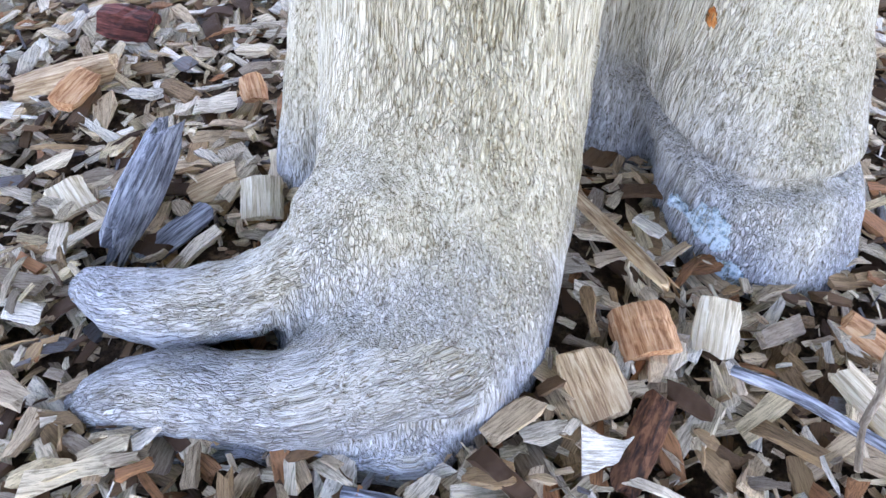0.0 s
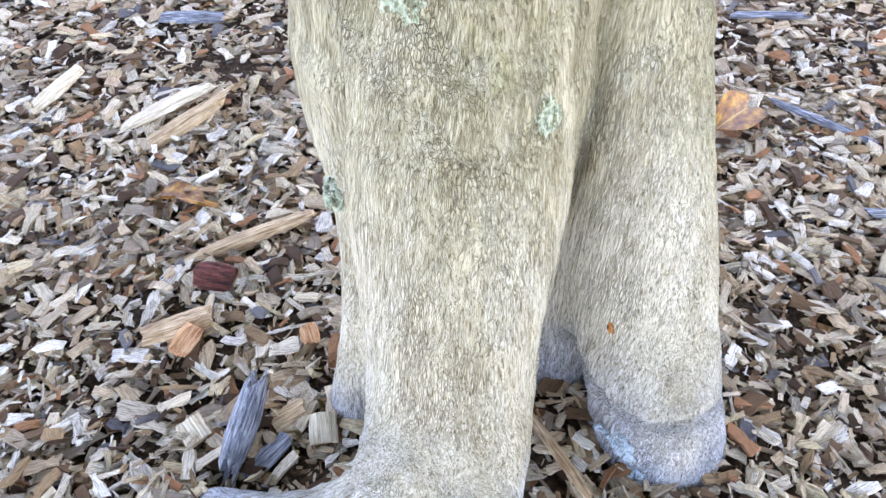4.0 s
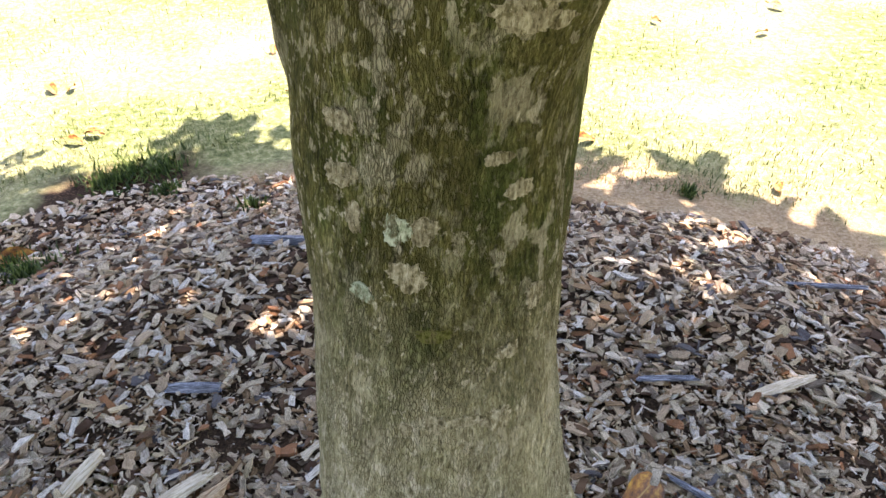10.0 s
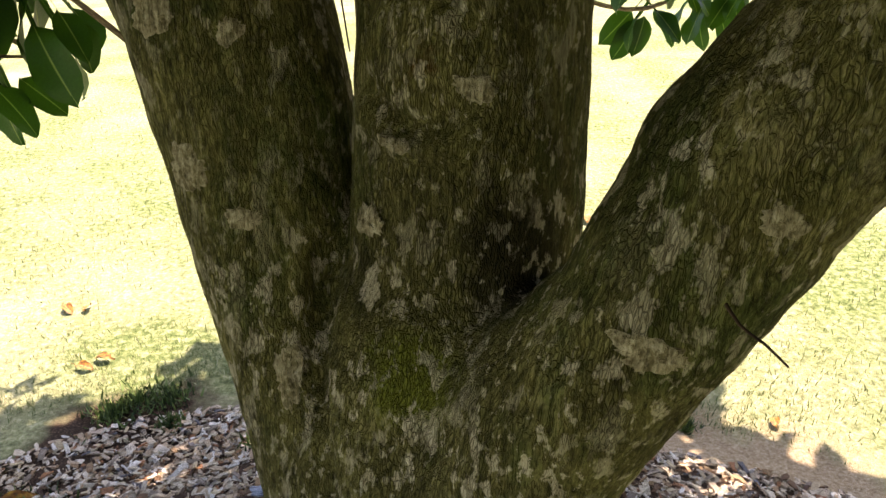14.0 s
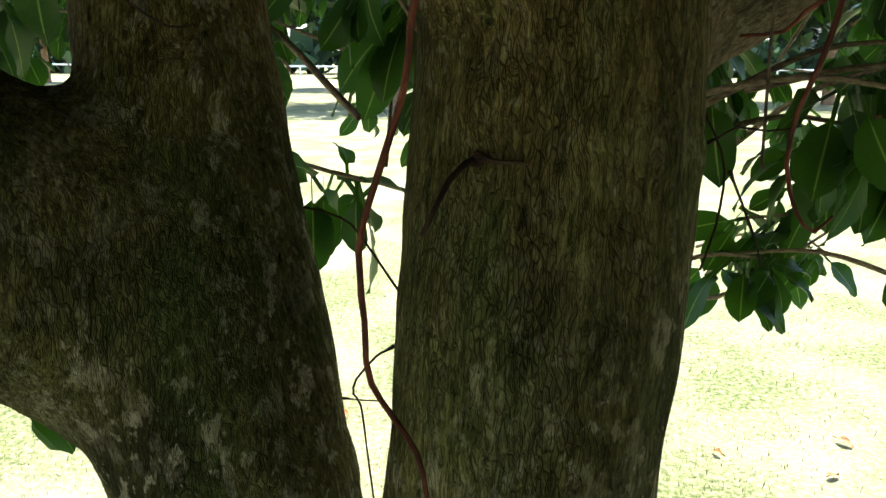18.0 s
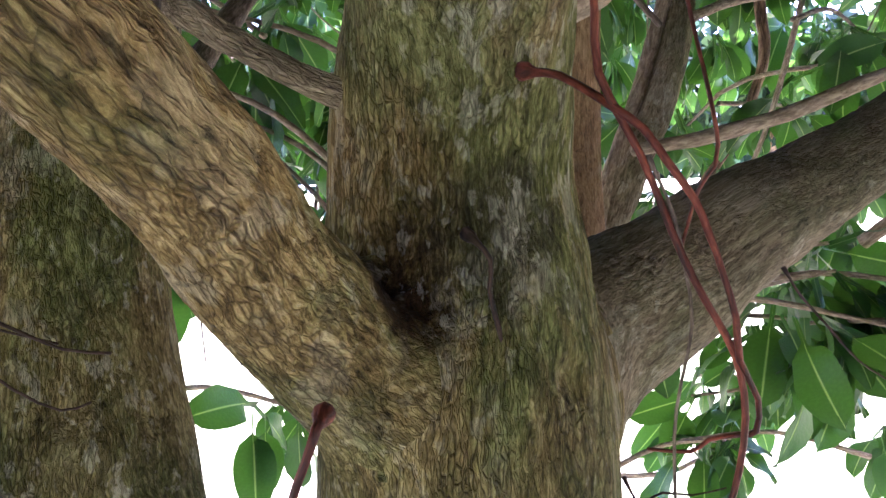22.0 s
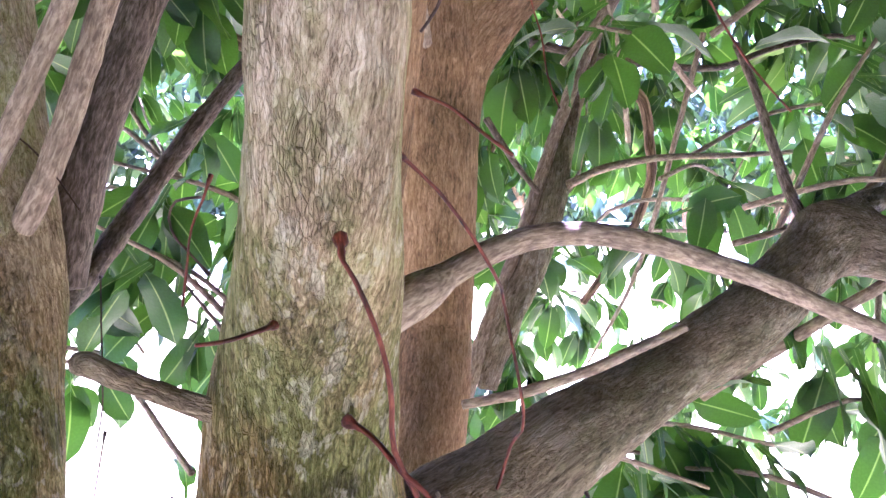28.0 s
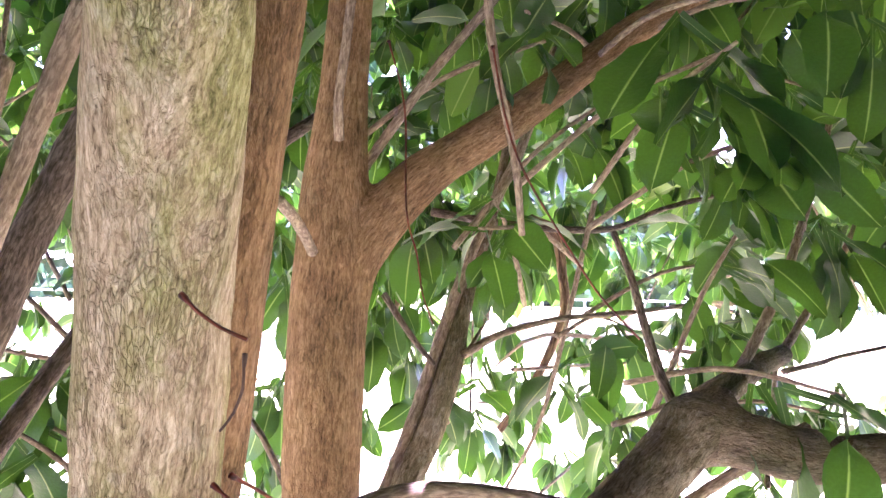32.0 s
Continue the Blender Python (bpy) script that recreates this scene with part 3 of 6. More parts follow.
# the whole tree leans a little
tree.matrix_world = Matrix.Translation((.03, .35, 0)) @ Matrix.Rotation(radians(2.8), 4, "Y") @ Matrix.Translation((-.03, -.35, 0))
STEMS = [
    Stem("trunk", [(0.000, 0.300, -0.110, 0.0850), (0.008, 0.308, -0.040, 0.0830), (0.020, 0.338, 0.020, 0.0780), (0.026, 0.370, 0.065, 0.0745), (0.028, 0.395, 0.119, 0.0730), (0.028, 0.414, 0.200, 0.0760), (0.028, 0.457, 0.330, 0.0880), (0.031, 0.515, 0.450, 0.0990), (0.036, 0.562, 0.600, 0.1060), (0.033, 0.578, 0.720, 0.1020), (0.031, 0.594, 0.815, 0.1025), (0.028, 0.604, 0.900, 0.1040), (0.024, 0.608, 1.000, 0.0990), (0.022, 0.610, 1.060, 0.0950), (0.030, 0.612, 1.130, 0.0850), (0.035, 0.608, 1.160, 0.0740)], .03, "pale grey furrowed trunk with lichen spots"),
    Stem("trunk_leg", [(0.240, 0.405, -0.100, 0.0740), (0.236, 0.410, -0.030, 0.0690), (0.226, 0.432, 0.035, 0.0630), (0.210, 0.473, 0.100, 0.0670), (0.190, 0.505, 0.200, 0.0700), (0.163, 0.530, 0.320, 0.0670), (0.125, 0.555, 0.450, 0.0700), (0.080, 0.580, 0.580, 0.0750), (0.045, 0.590, 0.700, 0.0800)], .03,
         "second trunk leg with a ring crease and blue-grey lichen"),
    Stem("root_flare", [(-0.062, 0.430, -0.070, 0.0380), (-0.058, 0.440, 0.020, 0.0300), (-0.045, 0.460, 0.087, 0.0300), (-0.036, 0.490, 0.160, 0.0380), (-0.037, 0.500, 0.240, 0.0430), (-0.040, 0.520, 0.360, 0.0580), (-0.030, 0.545, 0.470, 0.0600)], .03,
         "smooth blue-grey root flare"),
    Stem("root_flare", [(.145, .49, -.09, .06), (.135, .505, -.01, .048), (.125, .53, .1, .044), (.1, .56, .28, .06)], .03),
    Stem("surface_root", [(0.000, 0.330, 0.070, 0.0450), (-0.042, 0.312, 0.043, 0.0310), (-0.071, 0.306, 0.028, 0.0250), (-0.094, 0.303, 0.018, 0.0225), (-0.129, 0.305, 0.006, 0.0225), (-0.160, 0.313, -0.003, 0.0205), (-0.186, 0.328, -0.012, 0.0140), (-0.205, 0.338, -0.035, 0.0100)], .006, "wrinkled grey surface root"),
    Stem("surface_root", [(0.020, 0.275, 0.020, 0.0450), (-0.036, 0.250, 0.012, 0.0280), (-0.079, 0.253, -0.002, 0.0245), (-0.114, 0.257, -0.007, 0.0230), (-0.146, 0.257, -0.014, 0.0210), (-0.169, 0.255, -0.024, 0.0140), (-0.185, 0.255, -0.040, 0.0100)], .01,
         "pale blue-grey surface root"),
    Stem("surface_root", [(0.010, 0.240, -0.020, 0.0300), (-0.063, 0.234, -0.024, 0.0125), (-0.094, 0.232, -0.027, 0.0115), (-0.124, 0.230, -0.029, 0.0110), (-0.147, 0.235, -0.036, 0.0080)], .006,
         "dark purplish surface root"),
    Stem("left_stem", [(-0.010, 0.620, 0.980, 0.0780), (-0.045, 0.635, 1.100, 0.0640), (-0.078, 0.650, 1.200, 0.0560), (-0.092, 0.666, 1.295, 0.0635), (-0.109, 0.674, 1.364, 0.0650), (-0.130, 0.690, 1.450, 0.0640), (-0.146, 0.710, 1.540, 0.0560), (-0.158, 0.722, 1.622, 0.0515), (-0.172, 0.742, 1.720, 0.0500), (-0.186, 0.768, 1.800, 0.0500), (-0.211, 0.791, 1.930, 0.0460), (-0.240, 0.804, 2.128, 0.0385), (-0.277, 0.827, 2.403, 0.0330), (-0.347, 0.852, 2.843, 0.0240)], .007, "dark mossy stem"),
    Stem("left_limb", [(-0.111, 0.738, 1.328, 0.0602), (-0.164, 0.699, 1.430, 0.0657), (-0.222, 0.655, 1.504, 0.0701), (-0.300, 0.627, 1.550, 0.0657), (-0.411, 0.609, 1.589, 0.0613), (-0.676, 0.584, 1.621, 0.0460), (-1.011, 0.569, 1.782, 0.0328)], .03, "thick limb with cracked bark"),
    Stem("middle_stem", [(0.020, 0.610, 1.050, 0.0850), (0.048, 0.625, 1.200, 0.0765), (0.047, 0.620, 1.300, 0.0700), (0.045, 0.621, 1.365, 0.0665), (0.044, 0.622, 1.425, 0.0625), (0.045, 0.624, 1.480, 0.0620), (0.046, 0.628, 1.520, 0.0632), (0.045, 0.634, 1.570, 0.0645), (0.042, 0.634, 1.640, 0.0600), (0.038, 0.632, 1.710, 0.0495), (0.039, 0.627, 1.740, 0.0475), (0.041, 0.611, 1.775, 0.0418), (0.043, 0.588, 1.820, 0.0366), (0.042, 0.575, 1.860, 0.0340), (0.041, 0.562, 1.958, 0.0328), (0.045, 0.530, 2.051, 0.0315), (0.050, 0.482, 2.157, 0.0310), (0.057, 0.428, 2.307, 0.0310), (0.064, 0.352, 2.584, 0.0265)], .009,
         "brown and green furrowed stem"),
    Stem("right_limb", [(0.045, 0.590, 0.940, 0.0760), (0.057, 0.570, 1.030, 0.0740), (0.080, 0.545, 1.115, 0.0680), (0.102, 0.515, 1.180, 0.0550), (0.122, 0.495, 1.228, 0.0455), (0.131, 0.490, 1.250, 0.0455), (0.153, 0.487, 1.300, 0.0480), (0.172, 0.483, 1.340, 0.0505), (0.250, 0.450, 1.430, 0.0500), (0.400, 0.400, 1.500, 0.0440), (0.800, 0.320, 1.620, 0.0360)], .02, "thick limb with pale bark patches"),
    Stem("near_limb", [(0.025, 0.620, 1.625, 0.0380), (0.000, 0.575, 1.660, 0.0265), (-0.012, 0.540, 1.683, 0.0215), (-0.016, 0.518, 1.697, 0.0194), (-0.019, 0.491, 1.715, 0.0174), (-0.022, 0.466, 1.727, 0.0159), (-0.030, 0.430, 1.748, 0.0142), (-0.052, 0.385, 1.777, 0.0135), (-0.085, 0.335, 1.810, 0.0130), (-0.169, 0.240, 1.880, 0.0120)], .012, "slender limb with flaking bark"),
    Stem("far_limb", [(0.047, 0.655, 1.588, 0.0490), (0.100, 0.700, 1.634, 0.0430), (0.160, 0.738, 1.662, 0.0360), (0.187, 0.750, 1.680, 0.0335), (0.235, 0.785, 1.699, 0.0310), (0.281, 0.810, 1.720, 0.0295), (0.340, 0.848, 1.745, 0.0290), (0.400, 0.885, 1.772, 0.0295), (0.455, 0.927, 1.808, 0.0310), (0.517, 0.966, 1.845, 0.0310), (0.549, 0.988, 1.865, 0.0220)], .025,
         "mossy grey limb"),
    Stem("far_limb", [(0.506, 0.960, 1.844, 0.0298), (0.573, 0.954, 1.832, 0.0276), (0.673, 0.943, 1.819, 0.0276), (0.849, 0.964, 1.844, 0.0243), (1.177, 1.052, 1.955, 0.0199)], .02, "tan limb"),
    Stem("back_stem", [(0.071, 0.711, 1.443, 0.0400), (0.100, 0.833, 1.554, 0.0400), (0.122, 0.933, 1.642, 0.0390), (0.132, 1.000, 1.720, 0.0380), (0.128, 1.006, 1.800, 0.0400), (0.124, 1.006, 1.910, 0.0400), (0.123, 1.006, 2.000, 0.0380), (0.120, 1.004, 2.085, 0.0330), (0.122, 1.002, 2.174, 0.0265), (0.122, 1.010, 2.300, 0.0240), (0.115, 1.030, 2.450, 0.0210), (0.080, 1.060, 2.860, 0.0170)], .02,
         "reddish-brown smooth-barked stem"),
    Stem("back_limb", [(0.130, 1.006, 1.970, 0.0300), (0.165, 1.005, 2.030, 0.0280), (0.210, 1.006, 2.085, 0.0250), (0.259, 1.007, 2.124, 0.0225), (0.316, 1.007, 2.168, 0.0205), (0.383, 1.007, 2.226, 0.0190), (0.468, 1.007, 2.296, 0.0165), (0.631, 1.012, 2.401, 0.0140), (0.935, 1.034, 2.555, 0.0110)], .015, "orange-brown limb"),
    Stem("side_stem", [(.045, .64, 1.76, .024), (.054, .634, 1.84, .0245), (.059, .625, 1.9, .0245), (.065, .61, 2.02, .0245), (.072, .6, 2.09, .022), (.085, .59, 2.16, .016), (.115, .58, 2.26, .012)], .006, "brown side stem"),
]


VERTICAL = ("trunk", "trunk_leg", "root_flare", "left_stem", "middle_stem", "left_limb", "right_limb", "side_stem")


def local_grain(st, V):
    """Coordinates across and along a limb, so that its bark runs with it."""
    s = st.s[:, :3]
    t, u, v = frames_along(s)
    along = np.r_[0, np.cumsum(np.linalg.norm(np.diff(s, axis=0), axis=1))]
    best, out = np.full(len(V), 1e9), np.zeros((len(V), 3))
    for i in range(len(s) - 1):
        ba = s[i + 1] - s[i]
        q = V - s[i]
        h = np.clip(q @ ba / (ba @ ba), 0, 1)
        off = q - h[:, None] * ba
        d = (off ** 2).sum(1)
        m = d < best
        best[m] = d[m]
        hh = h[m][:, None]
        uu, vv = u[i] * (1 - hh) + u[i + 1] * hh, v[i] * (1 - hh) + v[i + 1] * hh
        o = off[m]
        out[m] = np.stack([(o * uu).sum(1), (o * vv).sum(1), along[i] + h[m] * (along[i + 1] - along[i])], 1)
    return out + s[0] + 3.0


# pits, bumps and knots: place, radius, height (negative: sunk)
FEATURES = [((0.020, 0.540, 1.335), .022, -.005), ((0.010, 0.540, 1.300), .02, -.004), ((0.035, 0.530, 1.360), .02, .004), ((0.075, 0.530, 1.300), .012, .004), ((0.155, 0.430, 1.335), .012, -.008), ((0.142, 0.435, 1.320), .008, -.005),
            ((0.013, 0.572, 1.566), .012, -.006), ((0.016, 0.576, 1.586), .014, .006), ((0.060, 0.340, 0.200), .008, -.004), ((0.050, 0.345, 0.205), .014, .003), ((-0.127, 0.662, 1.585), .02, .006), ((-0.115, 0.667, 1.564), .012, -.008),
            ((-0.144, 0.672, 1.601), .01, -.006), ((0.022, 0.576, 1.677), .018, -.014), ((0.014, 0.554, 1.651), .012, -.006), ((0.077, 0.587, 1.645), .008, -.006), ((0.091, 0.604, 1.567), .01, .006), ((-0.045, 0.315, 0.055), .022, -.022),
            ((-0.075, 0.318, 0.045), .016, -.012), ((-0.050, 0.325, 0.090), .02, .006), ((0.030, 0.510, 1.100), .012, .005), ((0.020, 0.510, 1.140), .01, -.004), ((0.000, 0.545, 1.200), .012, .003), ((0.054, 0.544, 1.836), .006, .003),
            ((0.061, 0.582, 1.749), .007, .003), ((0.000, 0.380, 0.340), .03, .004), ((-0.070, 0.460, 0.360), .02, .006), ((-0.045, 0.430, 0.360), .012, -.006), ((0.160, 0.460, 0.090), .016, .004)]


def creases(V):
    """Ring creases and vertical seams, as a depth."""
    x, y, z = V.T
    low = np.zeros(len(V))
    ring = z - (.055 + .22 * np.clip(.2 - x, -.1, .2) + .012 * np.sin(30 * x))
    low -= .013 * np.exp(-(ring / .005) ** 2) * ((x > .13) & (y < .52))
    seam = x - np.interp(z, (.14, .25, .285, .35, .4), (.1, .12, .122, .131, .127))
    low -= .011 * np.exp(-(seam / .0045) ** 2) * ((z > .14) & (z < .42) & (y < .54))
    seam = x - np.interp(z, (.26, .3, .36, .42), (-.062, -.06, -.054, -.054))
    low -= .009 * np.exp(-(seam / .0045) ** 2) * ((z > .25) & (z < .43) & (y < .53))
    seam = x - np.interp(z, (1.05, 1.11, 1.15, 1.2), (-.035, -.044, -.05, -.042)) 
    low -= .012 * np.exp(-(seam / .008) ** 2) * ((z > 1.04) & (z < 1.22) & (y < .62))
    fold = np.sin((z - .35 * np.abs(x - .03)) * 110 + 3 * np.sin(25 * x))
    low += .0012 * fold * np.clip((z - .33) / .05, 0, 1) * np.clip((.62 - z) / .1, 0, 1)
    d = np.hypot(x - .012, (z - 1.345) * .95)
    scar = (.004 * np.exp(-(d / .02) ** 2) - .006 * np.exp(-((d - .034) / .005) ** 2) + .003 * np.exp(-((d - .046) / .006) ** 2) - .003 * np.exp(-((d - .056) / .005) ** 2))
    low += scar * ((y < .6) & (np.abs(z - 1.345) < .07) & (x > -.03) & (x < .075))
    wr = np.sin(x * 230 + 60 * y + 4 * np.sin(40 * y))
    low += .0024 * wr * ((x < -.05) & (x > -.13) & (z < .1) & (y < .4))
    return low


def build_fused(stems, lo, hi, step, mats):
    V, Q, own, N = fused(stems, lo, hi, step)
    g = V * [1, 1, .35]
    lump = smooth_noise(V * [1, 1, .5], 16, 1) * .0035 + smooth_noise(g, 60, 2) * .0016
    ridge = smooth_noise(V * [1, 1, .25], 190, 3) * .0010
    d = lump + ridge + creases(V)
    for c, r, h in FEATURES:
        q = ((V - np.array(c)) ** 2).sum(1)
        d += h * np.exp(-q / (r * r))
    thin = np.clip(np.array([st.s[:, 3].min() for st in stems])[own] / .03, .35, 1)
    V = V + N * (d * thin)[:, None]
    face_own = own[Q[:, 0]]
    for i, st in enumerate(stems):
        q = Q[face_own == i]
        if not len(q):
            continue
        used, inv = np.unique(q, return_inverse=True)
        v = V[used]
        grain = (v if st.name in VERTICAL else local_grain(st, v)).copy()
        if st.name in VERTICAL:
            # longer fibres towards the foot
            grain[:, 2] = np.where(grain[:, 2] > .5, grain[:, 2], .5 + (grain[:, 2] - .5) * .45)
        me = mesh_from(st.name, v, inv.reshape(-1, 4), mats(st), True, {"grain": grain}, None)
        part(st.name, me, tree, st.label)


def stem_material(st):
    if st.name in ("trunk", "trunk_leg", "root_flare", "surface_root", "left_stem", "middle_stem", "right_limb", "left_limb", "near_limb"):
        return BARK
    return {"back_stem": BARK_BACK, "side_stem": BARK_BACK, "back_limb": BARK_BACK}.get(st.name, BARK_UP)


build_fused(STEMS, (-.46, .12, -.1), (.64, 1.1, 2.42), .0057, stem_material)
# the far ends of the stems, beyond the fused part
for st in STEMS:
    out = st.s[(st.s[:, 0] < -.44) | (st.s[:, 0] > .62) | (st.s[:, 2] > 2.40) | (st.s[:, 1] < .14)]
    if len(out) > 2 and st.name != "near_limb":
        tube(st.name + "_end", out[::3], BARK_UP if st.name != "back_limb" else BARK_BACK, tree, sides=12, step=.04, rough=.04)

# ---- branches, twigs and hanging roots ----
def wire(name, mat, knots):
    k = np.array(knots)
    if name == "aerial_root":
        # a small knob where the root leaves the bark, then a thinner wavering strand
        k[1:, 3] *= .85
        d = (k[1, :3] - k[0, :3]) / np.linalg.norm(k[1, :3] - k[0, :3])
        k[0, 3] *= 1.5
        k = np.vstack([k[:1], np.r_[k[0, :3] + d * .003, k[0, 3] * .9], np.r_[k[0, :3] + d * .0065, k[1, 3]], k[1:] if np.linalg.norm(k[1, :3] - k[0, :3]) > .008 else k[2:]])
        knots = [tuple(q) for q in k]
    thick = k[:, 3].max()
    label = {"aerial_root": "thin dark red hanging aerial root" if mat is ROOT_RED else "thin dark hanging aerial root",
             "dead_branch_stub": "broken dead branch stub with a frayed end"}.get(name, "")
    return tube(name, knots, mat, tree, label, sides=12 if thick > .006 else 8, step=.008 if thick < .004 else .014, rough=.05, seed=len(bpy.data.objects))


wire("branch", TWIG, [(0.055, 0.630, 1.775, 0.0160), (0.098, 0.672, 1.798, 0.0115), (0.109, 0.683, 1.805, 0.0082), (0.128, 0.690, 1.816, 0.0078), (0.157, 0.700, 1.828, 0.0076), (0.195, 0.710, 1.833, 0.0074), (0.236, 0.720, 1.830, 0.0072), (0.282, 0.735, 1.821, 0.0070), (0.332, 0.752, 1.809, 0.0068), (0.383, 0.765, 1.793, 0.0065), (0.435, 0.775, 1.777, 0.0062), (0.490, 0.785, 1.757, 0.0060), (0.604, 0.800, 1.713, 0.0058)])
wire("branch", TWIG, [(0.178, 1.087, 1.643, 0.0105), (0.206, 1.127, 1.716, 0.0098), (0.244, 1.167, 1.811, 0.0091), (0.281, 1.208, 1.926, 0.0085), (0.329, 1.248, 2.060, 0.0079), (0.387, 1.288, 2.181, 0.0073), (0.448, 1.344, 2.360, 0.0066)])
wire("branch", BARK_UP, [(0.200, 1.109, 1.651, 0.0187), (0.231, 1.134, 1.731, 0.0186), (0.260, 1.159, 1.788, 0.0185), (0.285, 1.185, 1.865, 0.0165), (0.300, 1.210, 1.924, 0.0130), (0.318, 1.235, 1.990, 0.0090), (0.345, 1.262, 2.075, 0.0072), (0.372, 1.300, 2.200, 0.0060)])
wire("branch", TWIG, [(0.301, 1.182, 1.888, 0.0060), (0.365, 1.233, 1.917, 0.0054), (0.461, 1.283, 1.941, 0.0047), (0.596, 1.335, 1.958, 0.0040), (0.719, 1.386, 1.977, 0.0033)])
wire("branch", TWIG_DARK, [(0.263, 1.277, 2.080, 0.0066), (0.356, 1.304, 2.076, 0.0060), (0.468, 1.332, 2.077, 0.0055), (0.568, 1.359, 2.089, 0.0050), (0.655, 1.387, 2.128, 0.0044), (0.767, 1.414, 2.164, 0.0039), (0.855, 1.441, 2.170, 0.0033)])
wire("branch", STUB, [(0.572, 1.884, 2.151, 0.0132), (0.634, 1.888, 2.124, 0.0123), (0.661, 1.892, 2.023, 0.0114), (0.667, 1.896, 1.933, 0.0106), (0.615, 1.900, 1.790, 0.0097), (0.538, 1.904, 1.672, 0.0088)])
wire("branch", BARK_UP, [(0.533, 0.999, 1.841, 0.0187), (0.597, 1.054, 1.875, 0.0168), (0.669, 1.109, 1.900, 0.0151), (0.740, 1.164, 1.915, 0.0132)])
wire("branch", TWIG, [(0.583, 1.054, 1.858, 0.0077), (0.649, 1.096, 1.918, 0.0070), (0.718, 1.137, 2.015, 0.0064), (0.768, 1.178, 2.090, 0.0057), (0.825, 1.221, 2.196, 0.0051), (0.875, 1.265, 2.307, 0.0044)])
wire("branch", TWIG, [(0.728, 1.153, 1.911, 0.0066), (0.810, 1.214, 1.979, 0.0058), (0.908, 1.275, 2.072, 0.0052), (0.993, 1.331, 2.185, 0.0044)])
wire("branch", TWIG_DARK, [(0.508, 0.999, 1.853, 0.0066), (0.497, 1.021, 1.891, 0.0059), (0.485, 1.044, 1.947, 0.0052), (0.476, 1.066, 1.999, 0.0045), (0.459, 1.088, 2.054, 0.0039)])
wire("branch", TWIG, [(0.453, 1.043, 1.830, 0.0039), (0.509, 1.054, 1.847, 0.0036), (0.562, 1.065, 1.870, 0.0035), (0.632, 1.076, 1.907, 0.0033)])
wire("branch", TWIG, [(0.741, 1.164, 1.892, 0.0044), (0.814, 1.191, 1.905, 0.0041), (0.875, 1.219, 1.917, 0.0036), (1.040, 1.274, 1.944, 0.0033)])
wire("branch", TWIG_DARK, [(-0.149, 0.801, 1.775, 0.0187), (-0.144, 0.807, 1.818, 0.0176), (-0.134, 0.813, 1.879, 0.0165), (-0.117, 0.819, 1.937, 0.0154), (-0.098, 0.825, 2.005, 0.0143), (-0.037, 0.848, 2.185, 0.0132)])
wire("branch", TWIG_DARK, [(-0.148, 0.801, 1.759, 0.0105), (-0.154, 0.863, 1.771, 0.0101), (-0.147, 0.925, 1.811, 0.0097), (-0.118, 0.988, 1.886, 0.0094), (-0.081, 1.050, 1.966, 0.0090), (-0.023, 1.112, 2.059, 0.0086), (0.106, 1.223, 2.196, 0.0083)])
wire("branch", TWIG, [(-0.190, 0.779, 1.766, 0.0088), (-0.175, 0.741, 1.822, 0.0068), (-0.153, 0.728, 1.868, 0.0066), (-0.130, 0.716, 1.915, 0.0064), (-0.107, 0.703, 1.969, 0.0063), (-0.078, 0.681, 2.081, 0.0060)])
wire("branch", TWIG, [(-0.178, 0.785, 1.733, 0.0099), (-0.163, 0.752, 1.780, 0.0086), (-0.151, 0.745, 1.813, 0.0083), (-0.133, 0.739, 1.849, 0.0080), (-0.113, 0.731, 1.908, 0.0077), (-0.093, 0.725, 1.976, 0.0075), (-0.043, 0.704, 2.134, 0.0072)])
wire("branch", TWIG, [(0.135, 1.056, 2.071, 0.0060), (0.167, 1.029, 2.122, 0.0057), (0.210, 1.002, 2.192, 0.0053), (0.274, 0.980, 2.282, 0.0050)])
wire("branch", TWIG, [(0.121, 0.957, 2.107, 0.0050), (0.117, 0.946, 2.143, 0.0047), (0.120, 0.936, 2.201, 0.0046), (0.123, 0.936, 2.289, 0.0044)])
wire("branch", TWIG, [(0.079, 0.780, 2.023, 0.0044), (0.091, 0.868, 2.014, 0.0050), (0.104, 0.957, 1.996, 0.0055)])
wire("branch", TWIG, [(0.293, 0.890, 2.023, 0.0033), (0.274, 0.863, 2.090, 0.0036), (0.242, 0.836, 2.178, 0.0041), (0.227, 0.836, 2.288, 0.0044)])
wire("branch", STUB, [(0.234, 1.553, 1.916, 0.0077), (0.286, 1.581, 2.010, 0.0072), (0.346, 1.609, 2.131, 0.0066)])
wire("branch", TWIG_DARK, [(0.193, 1.166, 1.960, 0.0044), (0.231, 1.166, 1.910, 0.0039), (0.262, 1.165, 1.876, 0.0033)])
wire("branch", TWIG, [(0.125, 0.700, 1.727, 0.0030), (0.148, 0.705, 1.731, 0.0034), (0.167, 0.710, 1.735, 0.0038), (0.189, 0.718, 1.741, 0.0038), (0.210, 0.725, 1.747, 0.0040), (0.241, 0.737, 1.759, 0.0040), (0.264, 0.744, 1.768, 0.0036), (0.279, 0.748, 1.774, 0.0030)])
wire("branch", TWIG, [(0.460, 1.108, 1.649, 0.0077), (0.494, 1.081, 1.687, 0.0074), (0.559, 1.053, 1.746, 0.0069), (0.688, 1.031, 1.840, 0.0066)])
